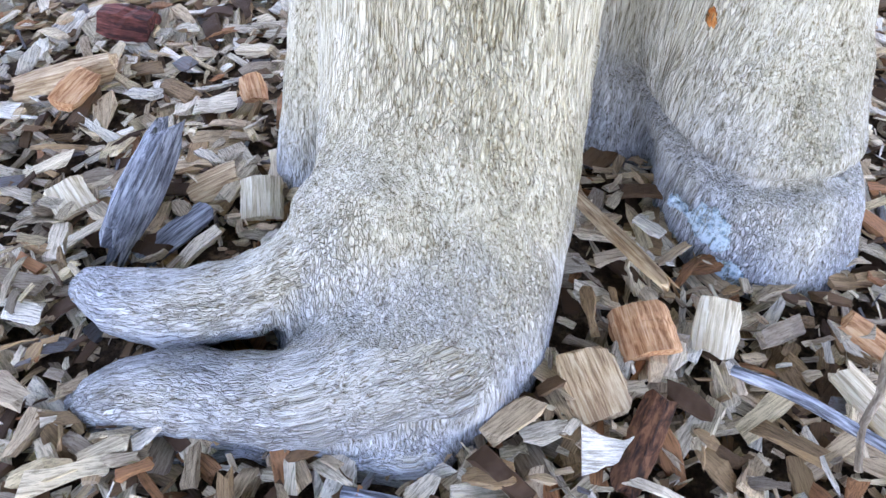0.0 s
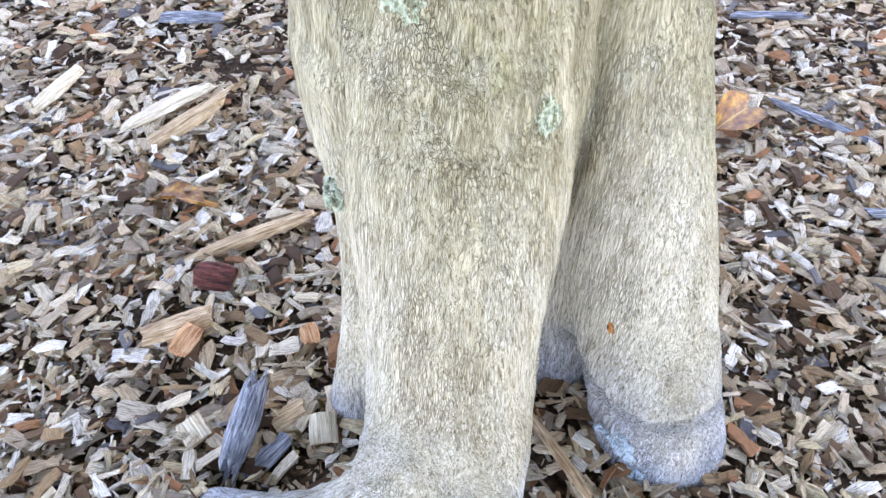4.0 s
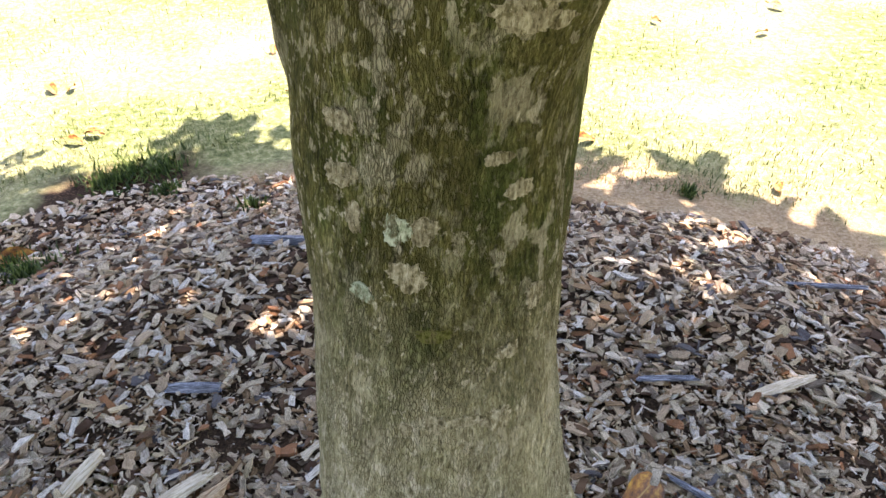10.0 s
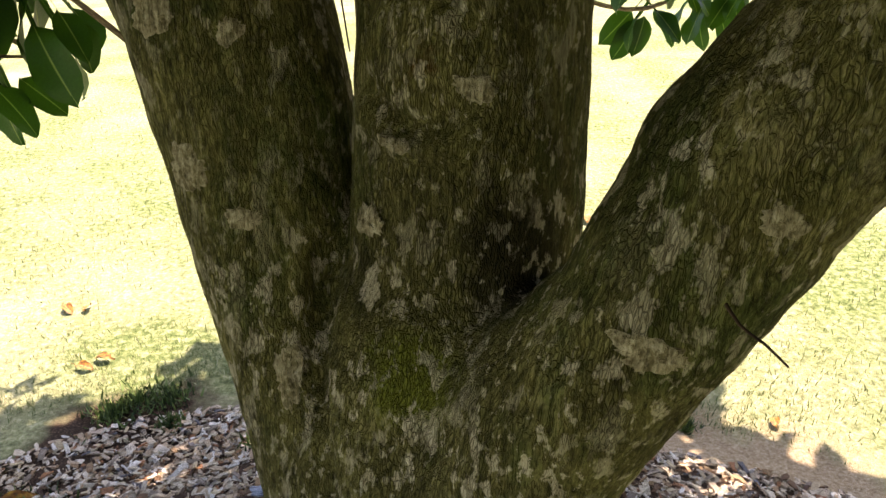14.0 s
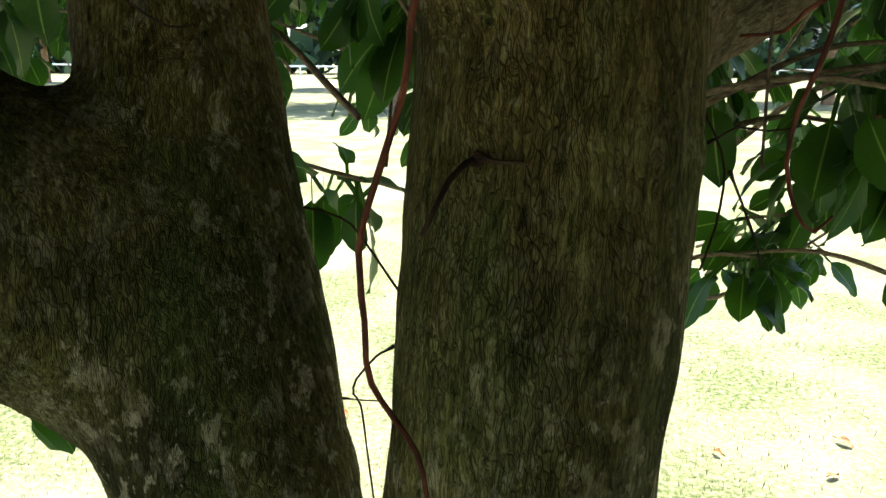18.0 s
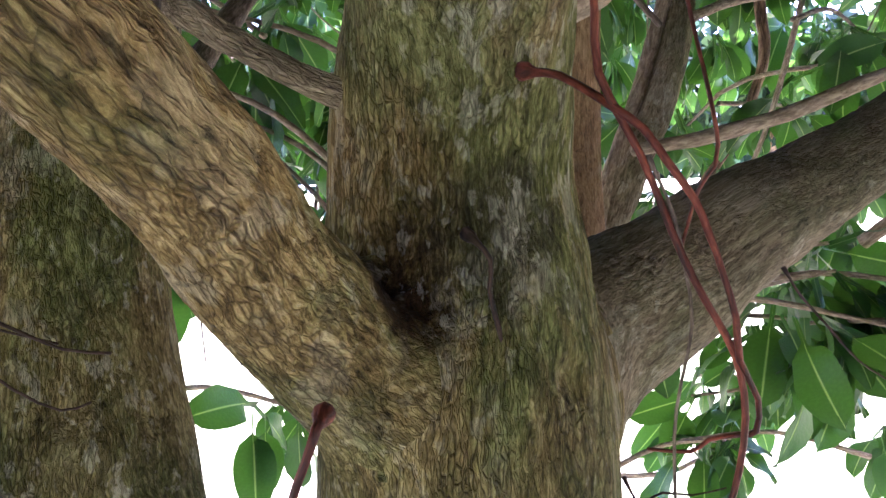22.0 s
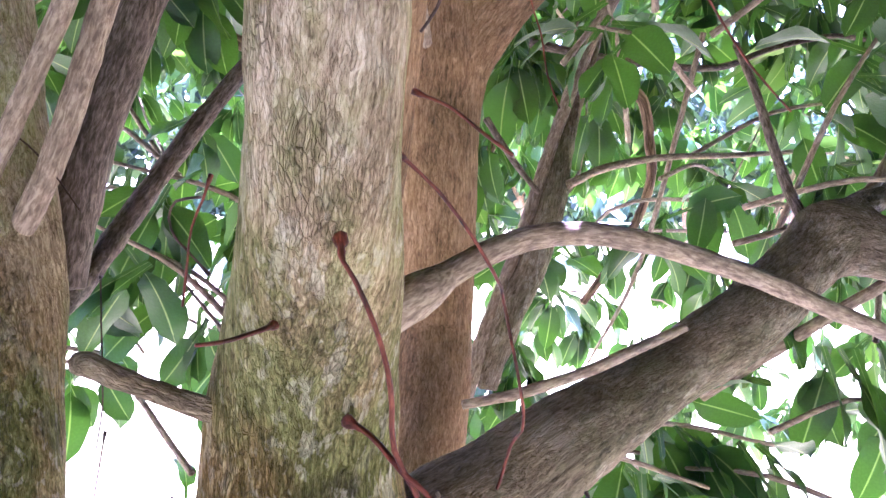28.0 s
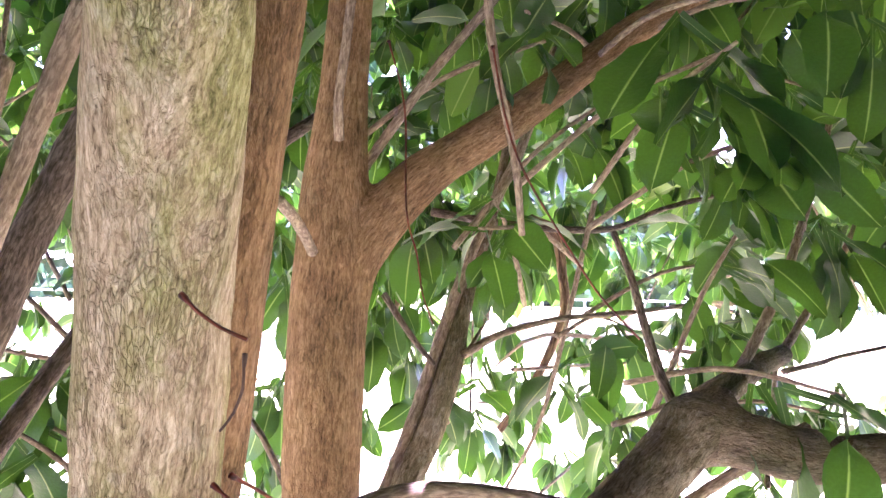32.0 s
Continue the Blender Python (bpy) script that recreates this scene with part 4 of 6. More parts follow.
wire("branch", STUB, [(-0.229, 1.223, 2.107, 0.0099), (-0.174, 1.251, 2.077, 0.0096), (-0.120, 1.278, 2.048, 0.0091), (-0.009, 1.333, 2.029, 0.0088)])
wire("dead_branch_stub", BARK_UP, [(0.020, 0.615, 1.735, 0.0070), (-0.006, 0.604, 1.744, 0.0058), (-0.018, 0.600, 1.749, 0.0052), (-0.030, 0.594, 1.755, 0.0050), (-0.040, 0.588, 1.760, 0.0052), (-0.046, 0.584, 1.764, 0.0050), (-0.051, 0.580, 1.767, 0.0054), (-0.054, 0.577, 1.768, 0.0040)])
wire("aerial_root", ROOT_RED, [(0.053, 0.551, 1.827, 0.0022), (0.054, 0.544, 1.822, 0.0020), (0.055, 0.543, 1.818, 0.0012), (0.060, 0.543, 1.811, 0.0012), (0.068, 0.545, 1.795, 0.0013), (0.074, 0.548, 1.778, 0.0014), (0.077, 0.550, 1.762, 0.0014), (0.079, 0.552, 1.744, 0.0015), (0.092, 0.553, 1.721, 0.0015), (0.099, 0.554, 1.706, 0.0014), (0.106, 0.555, 1.691, 0.0014), (0.114, 0.556, 1.677, 0.0014), (0.121, 0.557, 1.666, 0.0014), (0.126, 0.558, 1.655, 0.0014), (0.130, 0.562, 1.639, 0.0014), (0.130, 0.565, 1.621, 0.0013), (0.128, 0.568, 1.605, 0.0012), (0.124, 0.570, 1.589, 0.0011), (0.124, 0.572, 1.570, 0.0010), (0.131, 0.574, 1.553, 0.0009), (0.139, 0.576, 1.546, 0.0008), (0.146, 0.578, 1.552, 0.0007)])
wire("aerial_root", ROOT_RED, [(0.059, 0.578, 1.748, 0.0021), (0.063, 0.574, 1.747, 0.0019), (0.070, 0.566, 1.745, 0.0016), (0.078, 0.558, 1.739, 0.0016), (0.084, 0.552, 1.734, 0.0016), (0.092, 0.550, 1.728, 0.0015), (0.100, 0.551, 1.718, 0.0015), (0.108, 0.552, 1.708, 0.0014), (0.113, 0.553, 1.698, 0.0014), (0.118, 0.554, 1.686, 0.0013), (0.123, 0.555, 1.672, 0.0013), (0.125, 0.556, 1.659, 0.0013), (0.134, 0.563, 1.645, 0.0012), (0.136, 0.568, 1.633, 0.0012), (0.133, 0.573, 1.630, 0.0011), (0.127, 0.585, 1.624, 0.0010), (0.123, 0.592, 1.617, 0.0009), (0.110, 0.600, 1.615, 0.0008)])
wire("aerial_root", ROOT_RED, [(0.076, 0.608, 1.865, 0.0012), (0.096, 0.624, 1.850, 0.0012), (0.116, 0.641, 1.829, 0.0012), (0.134, 0.657, 1.805, 0.0012), (0.141, 0.674, 1.792, 0.0012), (0.156, 0.671, 1.729, 0.0012), (0.153, 0.687, 1.708, 0.0012), (0.146, 0.703, 1.668, 0.0012), (0.129, 0.719, 1.658, 0.0012), (0.116, 0.736, 1.648, 0.0012)])
wire("aerial_root", ROOT_DARK, [(0.042, 0.583, 1.695, 0.0017), (0.046, 0.577, 1.692, 0.0014), (0.050, 0.576, 1.687, 0.0011), (0.050, 0.577, 1.677, 0.0010), (0.052, 0.578, 1.668, 0.0011), (0.054, 0.578, 1.659, 0.0011), (0.052, 0.580, 1.649, 0.0012), (0.046, 0.583, 1.647, 0.0010)])
wire("aerial_root", ROOT_DARK, [(0.014, 0.579, 1.564, 0.0019), (0.010, 0.570, 1.564, 0.0017), (0.004, 0.562, 1.558, 0.0014), (-0.002, 0.553, 1.544, 0.0012), (-0.004, 0.553, 1.540, 0.0010)])
wire("aerial_root", ROOT_DARK, [(0.013, 0.576, 1.566, 0.0015), (0.021, 0.570, 1.565, 0.0011), (0.030, 0.565, 1.566, 0.0007)])
wire("aerial_root", ROOT_RED, [(0.003, 0.530, 1.650, 0.0022), (0.002, 0.522, 1.648, 0.0018), (-0.001, 0.522, 1.639, 0.0015), (-0.006, 0.526, 1.625, 0.0015), (-0.009, 0.532, 1.609, 0.0015), (-0.011, 0.538, 1.589, 0.0015), (-0.023, 0.542, 1.545, 0.0015), (-0.024, 0.544, 1.528, 0.0015), (-0.022, 0.546, 1.509, 0.0015), (-0.019, 0.548, 1.485, 0.0014), (-0.002, 0.554, 1.456, 0.0013), (0.004, 0.556, 1.431, 0.0012)])
wire("aerial_root", ROOT_RED, [(0.029, 0.566, 1.790, 0.0017), (0.026, 0.558, 1.789, 0.0014), (0.021, 0.548, 1.788, 0.0012), (0.012, 0.538, 1.786, 0.0011), (0.005, 0.530, 1.786, 0.0009)])
wire("aerial_root", ROOT_DARK, [(-0.004, 0.591, 1.806, 0.0007), (-0.013, 0.585, 1.817, 0.0007), (-0.016, 0.578, 1.822, 0.0007), (-0.017, 0.571, 1.830, 0.0007), (-0.013, 0.565, 1.837, 0.0007), (-0.002, 0.558, 1.839, 0.0007)])
wire("aerial_root", ROOT_RED, [(-0.003, 0.580, 1.849, 0.0008), (-0.006, 0.580, 1.838, 0.0008), (-0.010, 0.580, 1.826, 0.0007), (-0.011, 0.580, 1.811, 0.0007), (-0.012, 0.580, 1.793, 0.0007)])
wire("aerial_root", ROOT_DARK, [(-0.183, 0.644, 1.664, 0.0012), (-0.171, 0.650, 1.656, 0.0011), (-0.156, 0.656, 1.647, 0.0010), (-0.135, 0.661, 1.636, 0.0009), (-0.116, 0.667, 1.633, 0.0008)])
wire("aerial_root", ROOT_DARK, [(-0.183, 0.644, 1.660, 0.0009), (-0.173, 0.652, 1.651, 0.0008), (-0.158, 0.659, 1.644, 0.0007), (-0.140, 0.667, 1.637, 0.0007)])
wire("aerial_root", ROOT_DARK, [(-0.177, 0.645, 1.652, 0.0010), (-0.172, 0.650, 1.637, 0.0009), (-0.155, 0.656, 1.619, 0.0008), (-0.137, 0.661, 1.608, 0.0007), (-0.126, 0.667, 1.610, 0.0007)])
wire("aerial_root", ROOT_DARK, [(-0.025, 0.679, 1.449, 0.0008), (-0.035, 0.682, 1.441, 0.0008), (-0.046, 0.686, 1.425, 0.0008), (-0.048, 0.690, 1.414, 0.0008), (-0.044, 0.693, 1.406, 0.0007), (-0.039, 0.697, 1.369, 0.0007), (-0.032, 0.701, 1.321, 0.0007)])
wire("aerial_root", ROOT_DARK, [(-0.060, 0.722, 1.396, 0.0007), (-0.046, 0.717, 1.398, 0.0006), (-0.033, 0.712, 1.401, 0.0006)])
wire("aerial_root", ROOT_DARK, [(-0.086, 0.711, 1.516, 0.0009), (-0.066, 0.700, 1.515, 0.0008), (-0.052, 0.690, 1.512, 0.0008), (-0.037, 0.679, 1.498, 0.0008), (-0.021, 0.668, 1.481, 0.0008)])
wire("aerial_root", ROOT_DARK, [(0.113, 0.648, 1.585, 0.0007), (0.119, 0.643, 1.573, 0.0007), (0.123, 0.637, 1.559, 0.0007), (0.121, 0.632, 1.535, 0.0007), (0.115, 0.626, 1.516, 0.0007)])
wire("aerial_root", ROOT_DARK, [(0.117, 0.648, 1.570, 0.0007), (0.130, 0.648, 1.578, 0.0007), (0.143, 0.648, 1.577, 0.0006), (0.158, 0.649, 1.580, 0.0004)])
wire("aerial_root", ROOT_DARK, [(0.118, 0.615, 1.562, 0.0007), (0.127, 0.615, 1.545, 0.0007), (0.133, 0.615, 1.533, 0.0006), (0.137, 0.615, 1.522, 0.0006)])
wire("aerial_root", TWIG_DARK, [(0.099, 0.571, 1.721, 0.0007), (0.108, 0.571, 1.702, 0.0007), (0.112, 0.571, 1.685, 0.0007), (0.115, 0.571, 1.667, 0.0007), (0.111, 0.571, 1.639, 0.0007), (0.111, 0.571, 1.620, 0.0007), (0.113, 0.571, 1.594, 0.0007), (0.115, 0.571, 1.569, 0.0007)])
wire("aerial_root", ROOT_DARK, [(0.211, 0.724, 1.668, 0.0010), (0.221, 0.724, 1.653, 0.0009), (0.237, 0.724, 1.636, 0.0008), (0.253, 0.724, 1.619, 0.0007), (0.275, 0.724, 1.605, 0.0006)])
wire("aerial_root", ROOT_RED, [(0.060, 0.517, 1.955, 0.0010), (0.068, 0.509, 1.949, 0.0010), (0.078, 0.500, 1.944, 0.0009), (0.088, 0.492, 1.941, 0.0009)])
wire("aerial_root", ROOT_DARK, [(0.086, 0.514, 1.934, 0.0007), (0.086, 0.517, 1.920, 0.0007), (0.083, 0.522, 1.910, 0.0007), (0.078, 0.525, 1.902, 0.0007)])
wire("aerial_root", ROOT_RED, [(0.077, 0.525, 1.881, 0.0009), (0.089, 0.514, 1.875, 0.0008), (0.099, 0.503, 1.866, 0.0008), (0.108, 0.492, 1.858, 0.0008)])
wire("aerial_root", ROOT_RED, [(0.159, 0.913, 2.197, 0.0012), (0.178, 0.908, 2.133, 0.0012), (0.186, 0.904, 2.039, 0.0011), (0.198, 0.899, 1.998, 0.0011), (0.205, 0.894, 1.963, 0.0010), (0.216, 0.890, 1.936, 0.0010)])
wire("aerial_root", ROOT_RED, [(0.240, 0.825, 2.174, 0.0014), (0.255, 0.824, 2.114, 0.0013), (0.272, 0.824, 2.073, 0.0013), (0.302, 0.824, 2.029, 0.0012), (0.339, 0.823, 1.979, 0.0012), (0.365, 0.823, 1.953, 0.0011), (0.383, 0.823, 1.937, 0.0011)])
wire("aerial_root", ROOT_DARK, [(-0.113, 0.779, 1.784, 0.0008), (-0.101, 0.755, 1.723, 0.0007), (-0.100, 0.755, 1.701, 0.0007), (-0.103, 0.755, 1.673, 0.0007)])
wire("aerial_root", ROOT_DARK, [(-0.161, 0.736, 1.877, 0.0008), (-0.144, 0.736, 1.865, 0.0007), (-0.130, 0.736, 1.851, 0.0007), (-0.112, 0.735, 1.828, 0.0007)])
wire("twig_stub", ROOT_DARK, [(0.140, .45, 1.276, .0010), (0.142, .43, 1.272, .0007), (0.148, .42, 1.270, .0006), (0.154, .41, 1.266, .0005)])
wire("aerial_root", ROOT_DARK, [(-0.080, 0.701, 1.703, 0.0008), (-0.082, 0.701, 1.686, 0.0007), (-0.085, 0.701, 1.660, 0.0006), (-0.086, 0.701, 1.643, 0.0006), (-0.084, 0.701, 1.621, 0.0005)])

# ---- crust and lichen patches on the bark ----
from_bark = []
for ob in tree.children:
    if ob.name.split(".")[0] in ("trunk", "trunk_leg", "left_stem", "middle_stem", "right_limb", "left_limb", "surface_root", "root_flare"):
        v = np.zeros(len(ob.data.vertices) * 3, np.float32)
        ob.data.vertices.foreach_get("co", v)
        from_bark.append(v.reshape(-1, 3))
BARK_POINTS = np.vstack(from_bark)


def crust_material(name, dark, mid, pale, ragged):
    m = Mat(name, 0.95, 0.1)
    p = m.attr("grain")
    a = m.noise(m.mapped(p, (1, 1, .25)), 330, 4, .65, .6)
    b = m.voronoi(p, 260, "F1")
    col = m.ramp(m.math("ADD", m.math("MULTIPLY", a, .7), m.math("MULTIPLY", b, ragged)), [(.3, dark), (.48, mid), (.65, pale)])
    worn = m.ramp(m.noise(m.mapped(p, (1, 1, .6), (3, 1, 2)), 150, 6, .75), [(.5, 0.0), (.58, .85)])
    split = m.ramp(m.noise(m.mapped(p, (1, 1, .1), (1, 5, 2)), 520, 3, .6), [(.36, .8), (.43, 0.0)])
    m.base(m.mix(m.math("MAXIMUM", worn, split), col, m.ramp(a, [(.35, "37321f"), (.6, "776f52")])))
    m.bump(a, 1.0, .003)
    return m.m


PALE_CRUST = crust_material("pale_crust", "6a6350", "a69e88", "cec8b6", .2)
LICHEN = crust_material("grey_green_lichen", "6a7460", "9ba692", "c2cbbb", .35)
BLUE_LICHEN = crust_material("blue_grey_lichen", "5a6c74", "8a9ea8", "b4c4cc", .6)
MOSS = crust_material("moss_patch", "26280f", "464820", "66663a", .5)
RUST = crust_material("rust_stain", "7a3f1c", "b0652f", "c98a52", .4)


def crust(name, label, x, y, z, w, h, mat, seed=0, proud=.0007):
    """A ragged patch that lies on the bark, over the place nearest to x, y, z."""
    r = np.random.default_rng(seed)
    near = BARK_POINTS[(np.abs(BARK_POINTS - [x, y, z]) < max(w, h) * .8 + .05).all(1)]
    rings, seg = 6, 44
    a = np.linspace(0, 2 * np.pi, seg, endpoint=False)
    edge = 1 + .14 * np.sin(2 * a + r.uniform(0, 6)) + .1 * np.sin(3 * a + r.uniform(0, 6)) + .05 * np.sin(7 * a + r.uniform(0, 6)) + r.normal(0, .085, seg)
    pts = [(0.0, 0.0)]
    for i in range(1, rings + 1):
        for k in range(seg):
            q = i / rings * edge[k]
            pts.append((q * math.cos(a[k]) * w / 2, q * math.sin(a[k]) * h / 2))
    out = []
    for i, (u, v) in enumerate(pts):
        d = np.hypot(near[:, 0] - (x + u), near[:, 2] - (z + v))
        k = np.argsort(d + .6 * np.clip(near[:, 1] - near[:, 1].min(), 0, 1))[:6]
        wgt = 1 / (d[k] + .002)
        yy = (near[k, 1] * wgt).sum() / wgt.sum()
        rim = 1 if i < 1 + (rings - 1) * seg else -1.2
        out.append((x + u, yy - proud * rim - .0006 * r.random(), z + v))
    f = [(0, 1 + k, 1 + (k + 1) % seg) for k in range(seg)]
    f2 = [(1 + (i - 1) * seg + k, 1 + i * seg + k, 1 + i * seg + (k + 1) % seg, 1 + (i - 1) * seg + (k + 1) % seg) for i in range(1, rings) for k in range(seg)]
    me = bpy.data.meshes.new(name)
    me.from_pydata(out, [], f + f2)
    me.polygons.foreach_set("use_smooth", np.full(len(me.polygons), True))
    at = me.attributes.new("grain", "FLOAT_VECTOR", "POINT")
    at.data.foreach_set("vector", np.array(out, np.float32).ravel())
    me.materials.append(mat)
    return part(name, me, tree, label)


PATCHES = [
    (LICHEN, ((-.013, .42, .46, .043, .037), (.036, .43, .47, .041, .024), (-.054, .49, .479, .018, .022), (-.007, .455, .494, .02, .012), (-.058, .455, .31, .014, .024), (.082, .42, .382, .018, .024),
              (-.025, .52, .824, .014, .016), (-.001, .506, .881, .018, .026))),
    (PALE_CRUST, ((.065, .46, .506, .02, .02), (.006, .504, .846, .03, .023), (.03, .49, .723, .02, .017), (.075, .49, .719, .028, .02), (.052, .49, .723, .026, .012), (.006, .49, .715, .01, .014),
                  (-.03, .52, .881, .013, .021), (-.06, .51, .563, .02, .034), (.03, .485, .583, .025, .016), (.098, .53, .817, .018, .02), (.08, .515, .777, .016, .015))),
    (PALE_CRUST, ((-.038, .54, .91, .022, .018), (.016, .505, .882, .021, .021), (.068, .47, .523, .03, .018), (.077, .52, .907, .018, .016), (.085, .50, 1.05, .05, .034), (.07, .50, 1.025, .045, .022),
                  (-.06, .56, 1.039, .026, .035), (-.037, .53, .948, .018, .02), (.061, .50, .932, .018, .012), (-.038, .54, 1.031, .015, .017))),
    (PALE_CRUST, ((-.135, .62, 1.356, .03, .024), (-.123, .62, 1.267, .028, .027), (-.091, .625, 1.348, .016, .016), (-.089, .61, 1.24, .026, .013), (.042, .545, 1.334, .02, .016),
                  (.001, .55, 1.299, .016, .01), (-.013, .55, 1.247, .016, .02), (.155, .44, 1.313, .018, .016), (.116, .45, 1.246, .034, .017), (-.064, .58, 1.14, .02, .038))),
    (BLUE_LICHEN, ((.19, .40, .02, .026, .022), (.206, .40, -.002, .02, .016), (.25, .39, -.02, .018, .012), (.172, .40, .022, .012, .01))),
    (MOSS, ((.025, .505, .80, .026, .014),)),
    (RUST, ((.168, .44, .132, .006, .010),)),
]
for mat, rows in PATCHES:
    name = {PALE_CRUST: "crust_patch", MOSS: "moss_patch", RUST: "rust_stain"}.get(mat, "lichen_patch")
    label = {PALE_CRUST: "chalky pale crust patch", MOSS: "yellow-green moss patch", RUST: "small orange rust-coloured stain", LICHEN: "grey-green ruffled lichen on bark"}.get(mat, "pale blue-grey crusty lichen")
    for x, y, z, w, h in rows:
        crust(name, label, x, y, z, w, h, mat, int(1000 * (x + z)))


# ---- ground ----
def ground_z(x, y):
    """The mulch mound falls gently from the tree to the lawn."""
    x, y = np.asarray(x, float), np.asarray(y, float)
    r = np.hypot(x - .05, y - .35)
    base = -.012 - .03 * np.clip(r, 0, 2.2) - .029 * np.clip(x, -2, 2)
    t = np.clip((r - 1.25) / .85, 0, 1)
    t = t * t * (3 - 2 * t)
    return base * (1 - t) + (-.235) * t


def bed_edge(ang):
    """Distance of the mulch's edge from the tree, by direction."""
    return 1.93 + .05 * np.sin(3 * ang + .6) + .04 * np.sin(7 * ang + 2) + .3 * np.exp(-((ang - 2.15) / .4) ** 2)


GRASS_BASE = Mat("lawn_soil", 0.95, 0.1)
m = GRASS_BASE
pos = m.coords("Object")
edge = m.math("ADD", m.n("ShaderNodeVectorMath", operation="LENGTH").outputs["Value"], 0.0)
ln = [n for n in m.t.nodes if n.bl_idname == "ShaderNodeVectorMath"][0]
m.link(m.mapped(pos, (1, 1, 0), (-.05, -.35, 0)), ln.inputs[0])
wob = m.math("MULTIPLY", m.math("SUBTRACT", m.noise(pos, 3.0, 4, 0.6), 0.5), 0.5)
rad = m.math("ADD", edge, wob)
isbed = m.ramp(m.math("DIVIDE", rad, 4.0), [(0.46, 1.0), (0.48, 0.0)])
bare = m.ramp(m.math("DIVIDE", rad, 4.0), [(0.52, 1.0), (0.56, 0.0)])
soil = m.ramp(m.noise(pos, 140, 5, 0.7), [(0.3, "231a13"), (0.5, "463628"), (0.7, "6f5a44")])
lawn = m.ramp(m.noise(pos, 30, 6, 0.75), [(0.36, "3f4c24"), (0.5, "747c48"), (0.64, "a8a476")])
lawn = m.mix(m.ramp(m.noise(pos, 1.1, 4, 0.6), [(0.4, 0.0), (0.7, 0.5)]), lawn, m.ramp(m.noise(pos, 60, 4, 0.7), [(0.3, "a89a70"), (0.7, "d8cda6")]))
dry = m.ramp(m.noise(pos, 90, 5, 0.7), [(0.3, "7a6248"), (0.5, "a98d6e"), (0.7, "cdb798")])
spot = m.n("ShaderNodeVectorMath", operation="DISTANCE")
m.link(m.mapped(pos, (1, 1, 0)), spot.inputs[0])
spot.inputs[1].default_value = (-.9, 2.05, 0)
isbed = m.math("MAXIMUM", isbed, m.ramp(m.math("ADD", spot.outputs["Value"], wob), [(0.38, 1.0), (0.5, 0.0)]))
m.base(m.mix(isbed, m.mix(m.math("MULTIPLY", bare, 0.8), lawn, dry), soil))
m.bump(m.noise(pos, 200, 4, 0.7), 0.8, 0.01)

ring_r = np.r_[np.arange(0.0, 3.2, .03), np.geomspace(3.2, 2500, 60)]
ang = np.linspace(0, 2 * np.pi, 180, endpoint=False)
gx = .05 + ring_r[:, None] * np.cos(ang)
gy = .35 + ring_r[:, None] * np.sin(ang)
gv = np.stack([gx, gy, ground_z(gx, gy)], -1).reshape(-1, 3)
near = np.hypot(gv[:, 0], gv[:, 1]) < 3.5
gv[near, 2] += smooth_noise(gv[near] * [1, 1, 0], 9, 5) * .008 + smooth_noise(gv[near] * [1, 1, 0], 40, 6) * .004
ii = np.arange(len(ring_r) - 1)[:, None] * 180
jj = np.arange(180)[None]
gf = np.stack([ii + jj, ii + 180 + jj, ii + 180 + (jj + 1) % 180, ii + (jj + 1) % 180], -1).reshape(-1, 4)
tagged(new("ground", mesh_from("ground", gv, gf, GRASS_BASE.m)), "dark mulch bed running into a sunlit dry lawn", "ground", kind="structure")


# ---- wood chips ----
def chip_prototype(r):
    """A split, slightly bent chip about 1 long along y, with ragged ends; 24 corners at most."""
    slim = r.random() < .4
    w, h = (r.uniform(.1, .24), r.uniform(.05, .12)) if slim else (r.uniform(.35, .75), r.uniform(.06, .2))
    n = 4
    ys = np.linspace(-.5, .5, n)
    taper = r.uniform(.35, 1.0, n) if r.random() < .5 else r.uniform(.75, 1.05, n)
    bend = r.uniform(-.1, .1)
    skew = r.uniform(-.2, .2)
    vs = []
    for i, y in enumerate(ys):
        ww, off = w * taper[i] / 2, skew * y
        zz = bend * (4 * y * y - 1)
        e = r.uniform(-.17, .17, 4) if i in (0, n - 1) else np.zeros(4)
        hh = h * r.uniform(.55, 1)
        vs += [(-ww + off, y + e[0], zz), (ww + off, y + e[1], zz + r.uniform(-.04, .04)), (ww * r.uniform(.7, 1) + off, y + e[2], zz + hh),
               (-ww * r.uniform(.7, 1) + off, y + e[3], zz + hh * r.uniform(.5, 1))]
    fs = []
    for i in range(n - 1):
        a = 4 * i
        for k in range(4):
            fs.append((a + k, a + 4 + k, a + 4 + (k + 1) % 4, a + (k + 1) % 4))
    fs += [(0, 1, 2, 3), (4 * n - 1, 4 * n - 2, 4 * n - 3, 4 * n - 4)]
    return np.array(vs), np.array(fs)


PROTO = [chip_prototype(rng) for _ in range(40)]


def turn_matrices(yaw, tilt, dirn, roll=None):
    """Rotations: first about z by yaw, then leaned by tilt towards dirn."""
    n = len(yaw)
    cy, sy = np.cos(yaw), np.sin(yaw)
    A = np.zeros((n, 3, 3))
    A[:, 0, 0], A[:, 0, 1], A[:, 1, 0], A[:, 1, 1], A[:, 2, 2] = cy, -sy, sy, cy, 1
    k = np.stack([-np.sin(dirn), np.cos(dirn), 0 * dirn], -1)
    K = np.zeros((n, 3, 3))
    K[:, 0, 2], K[:, 1, 2], K[:, 2, 0], K[:, 2, 1] = k[:, 1], -k[:, 0], -k[:, 1], k[:, 0]
    B = np.eye(3) + np.sin(tilt)[:, None, None] * K + (1 - np.cos(tilt))[:, None, None] * (K @ K)
    return B @ A


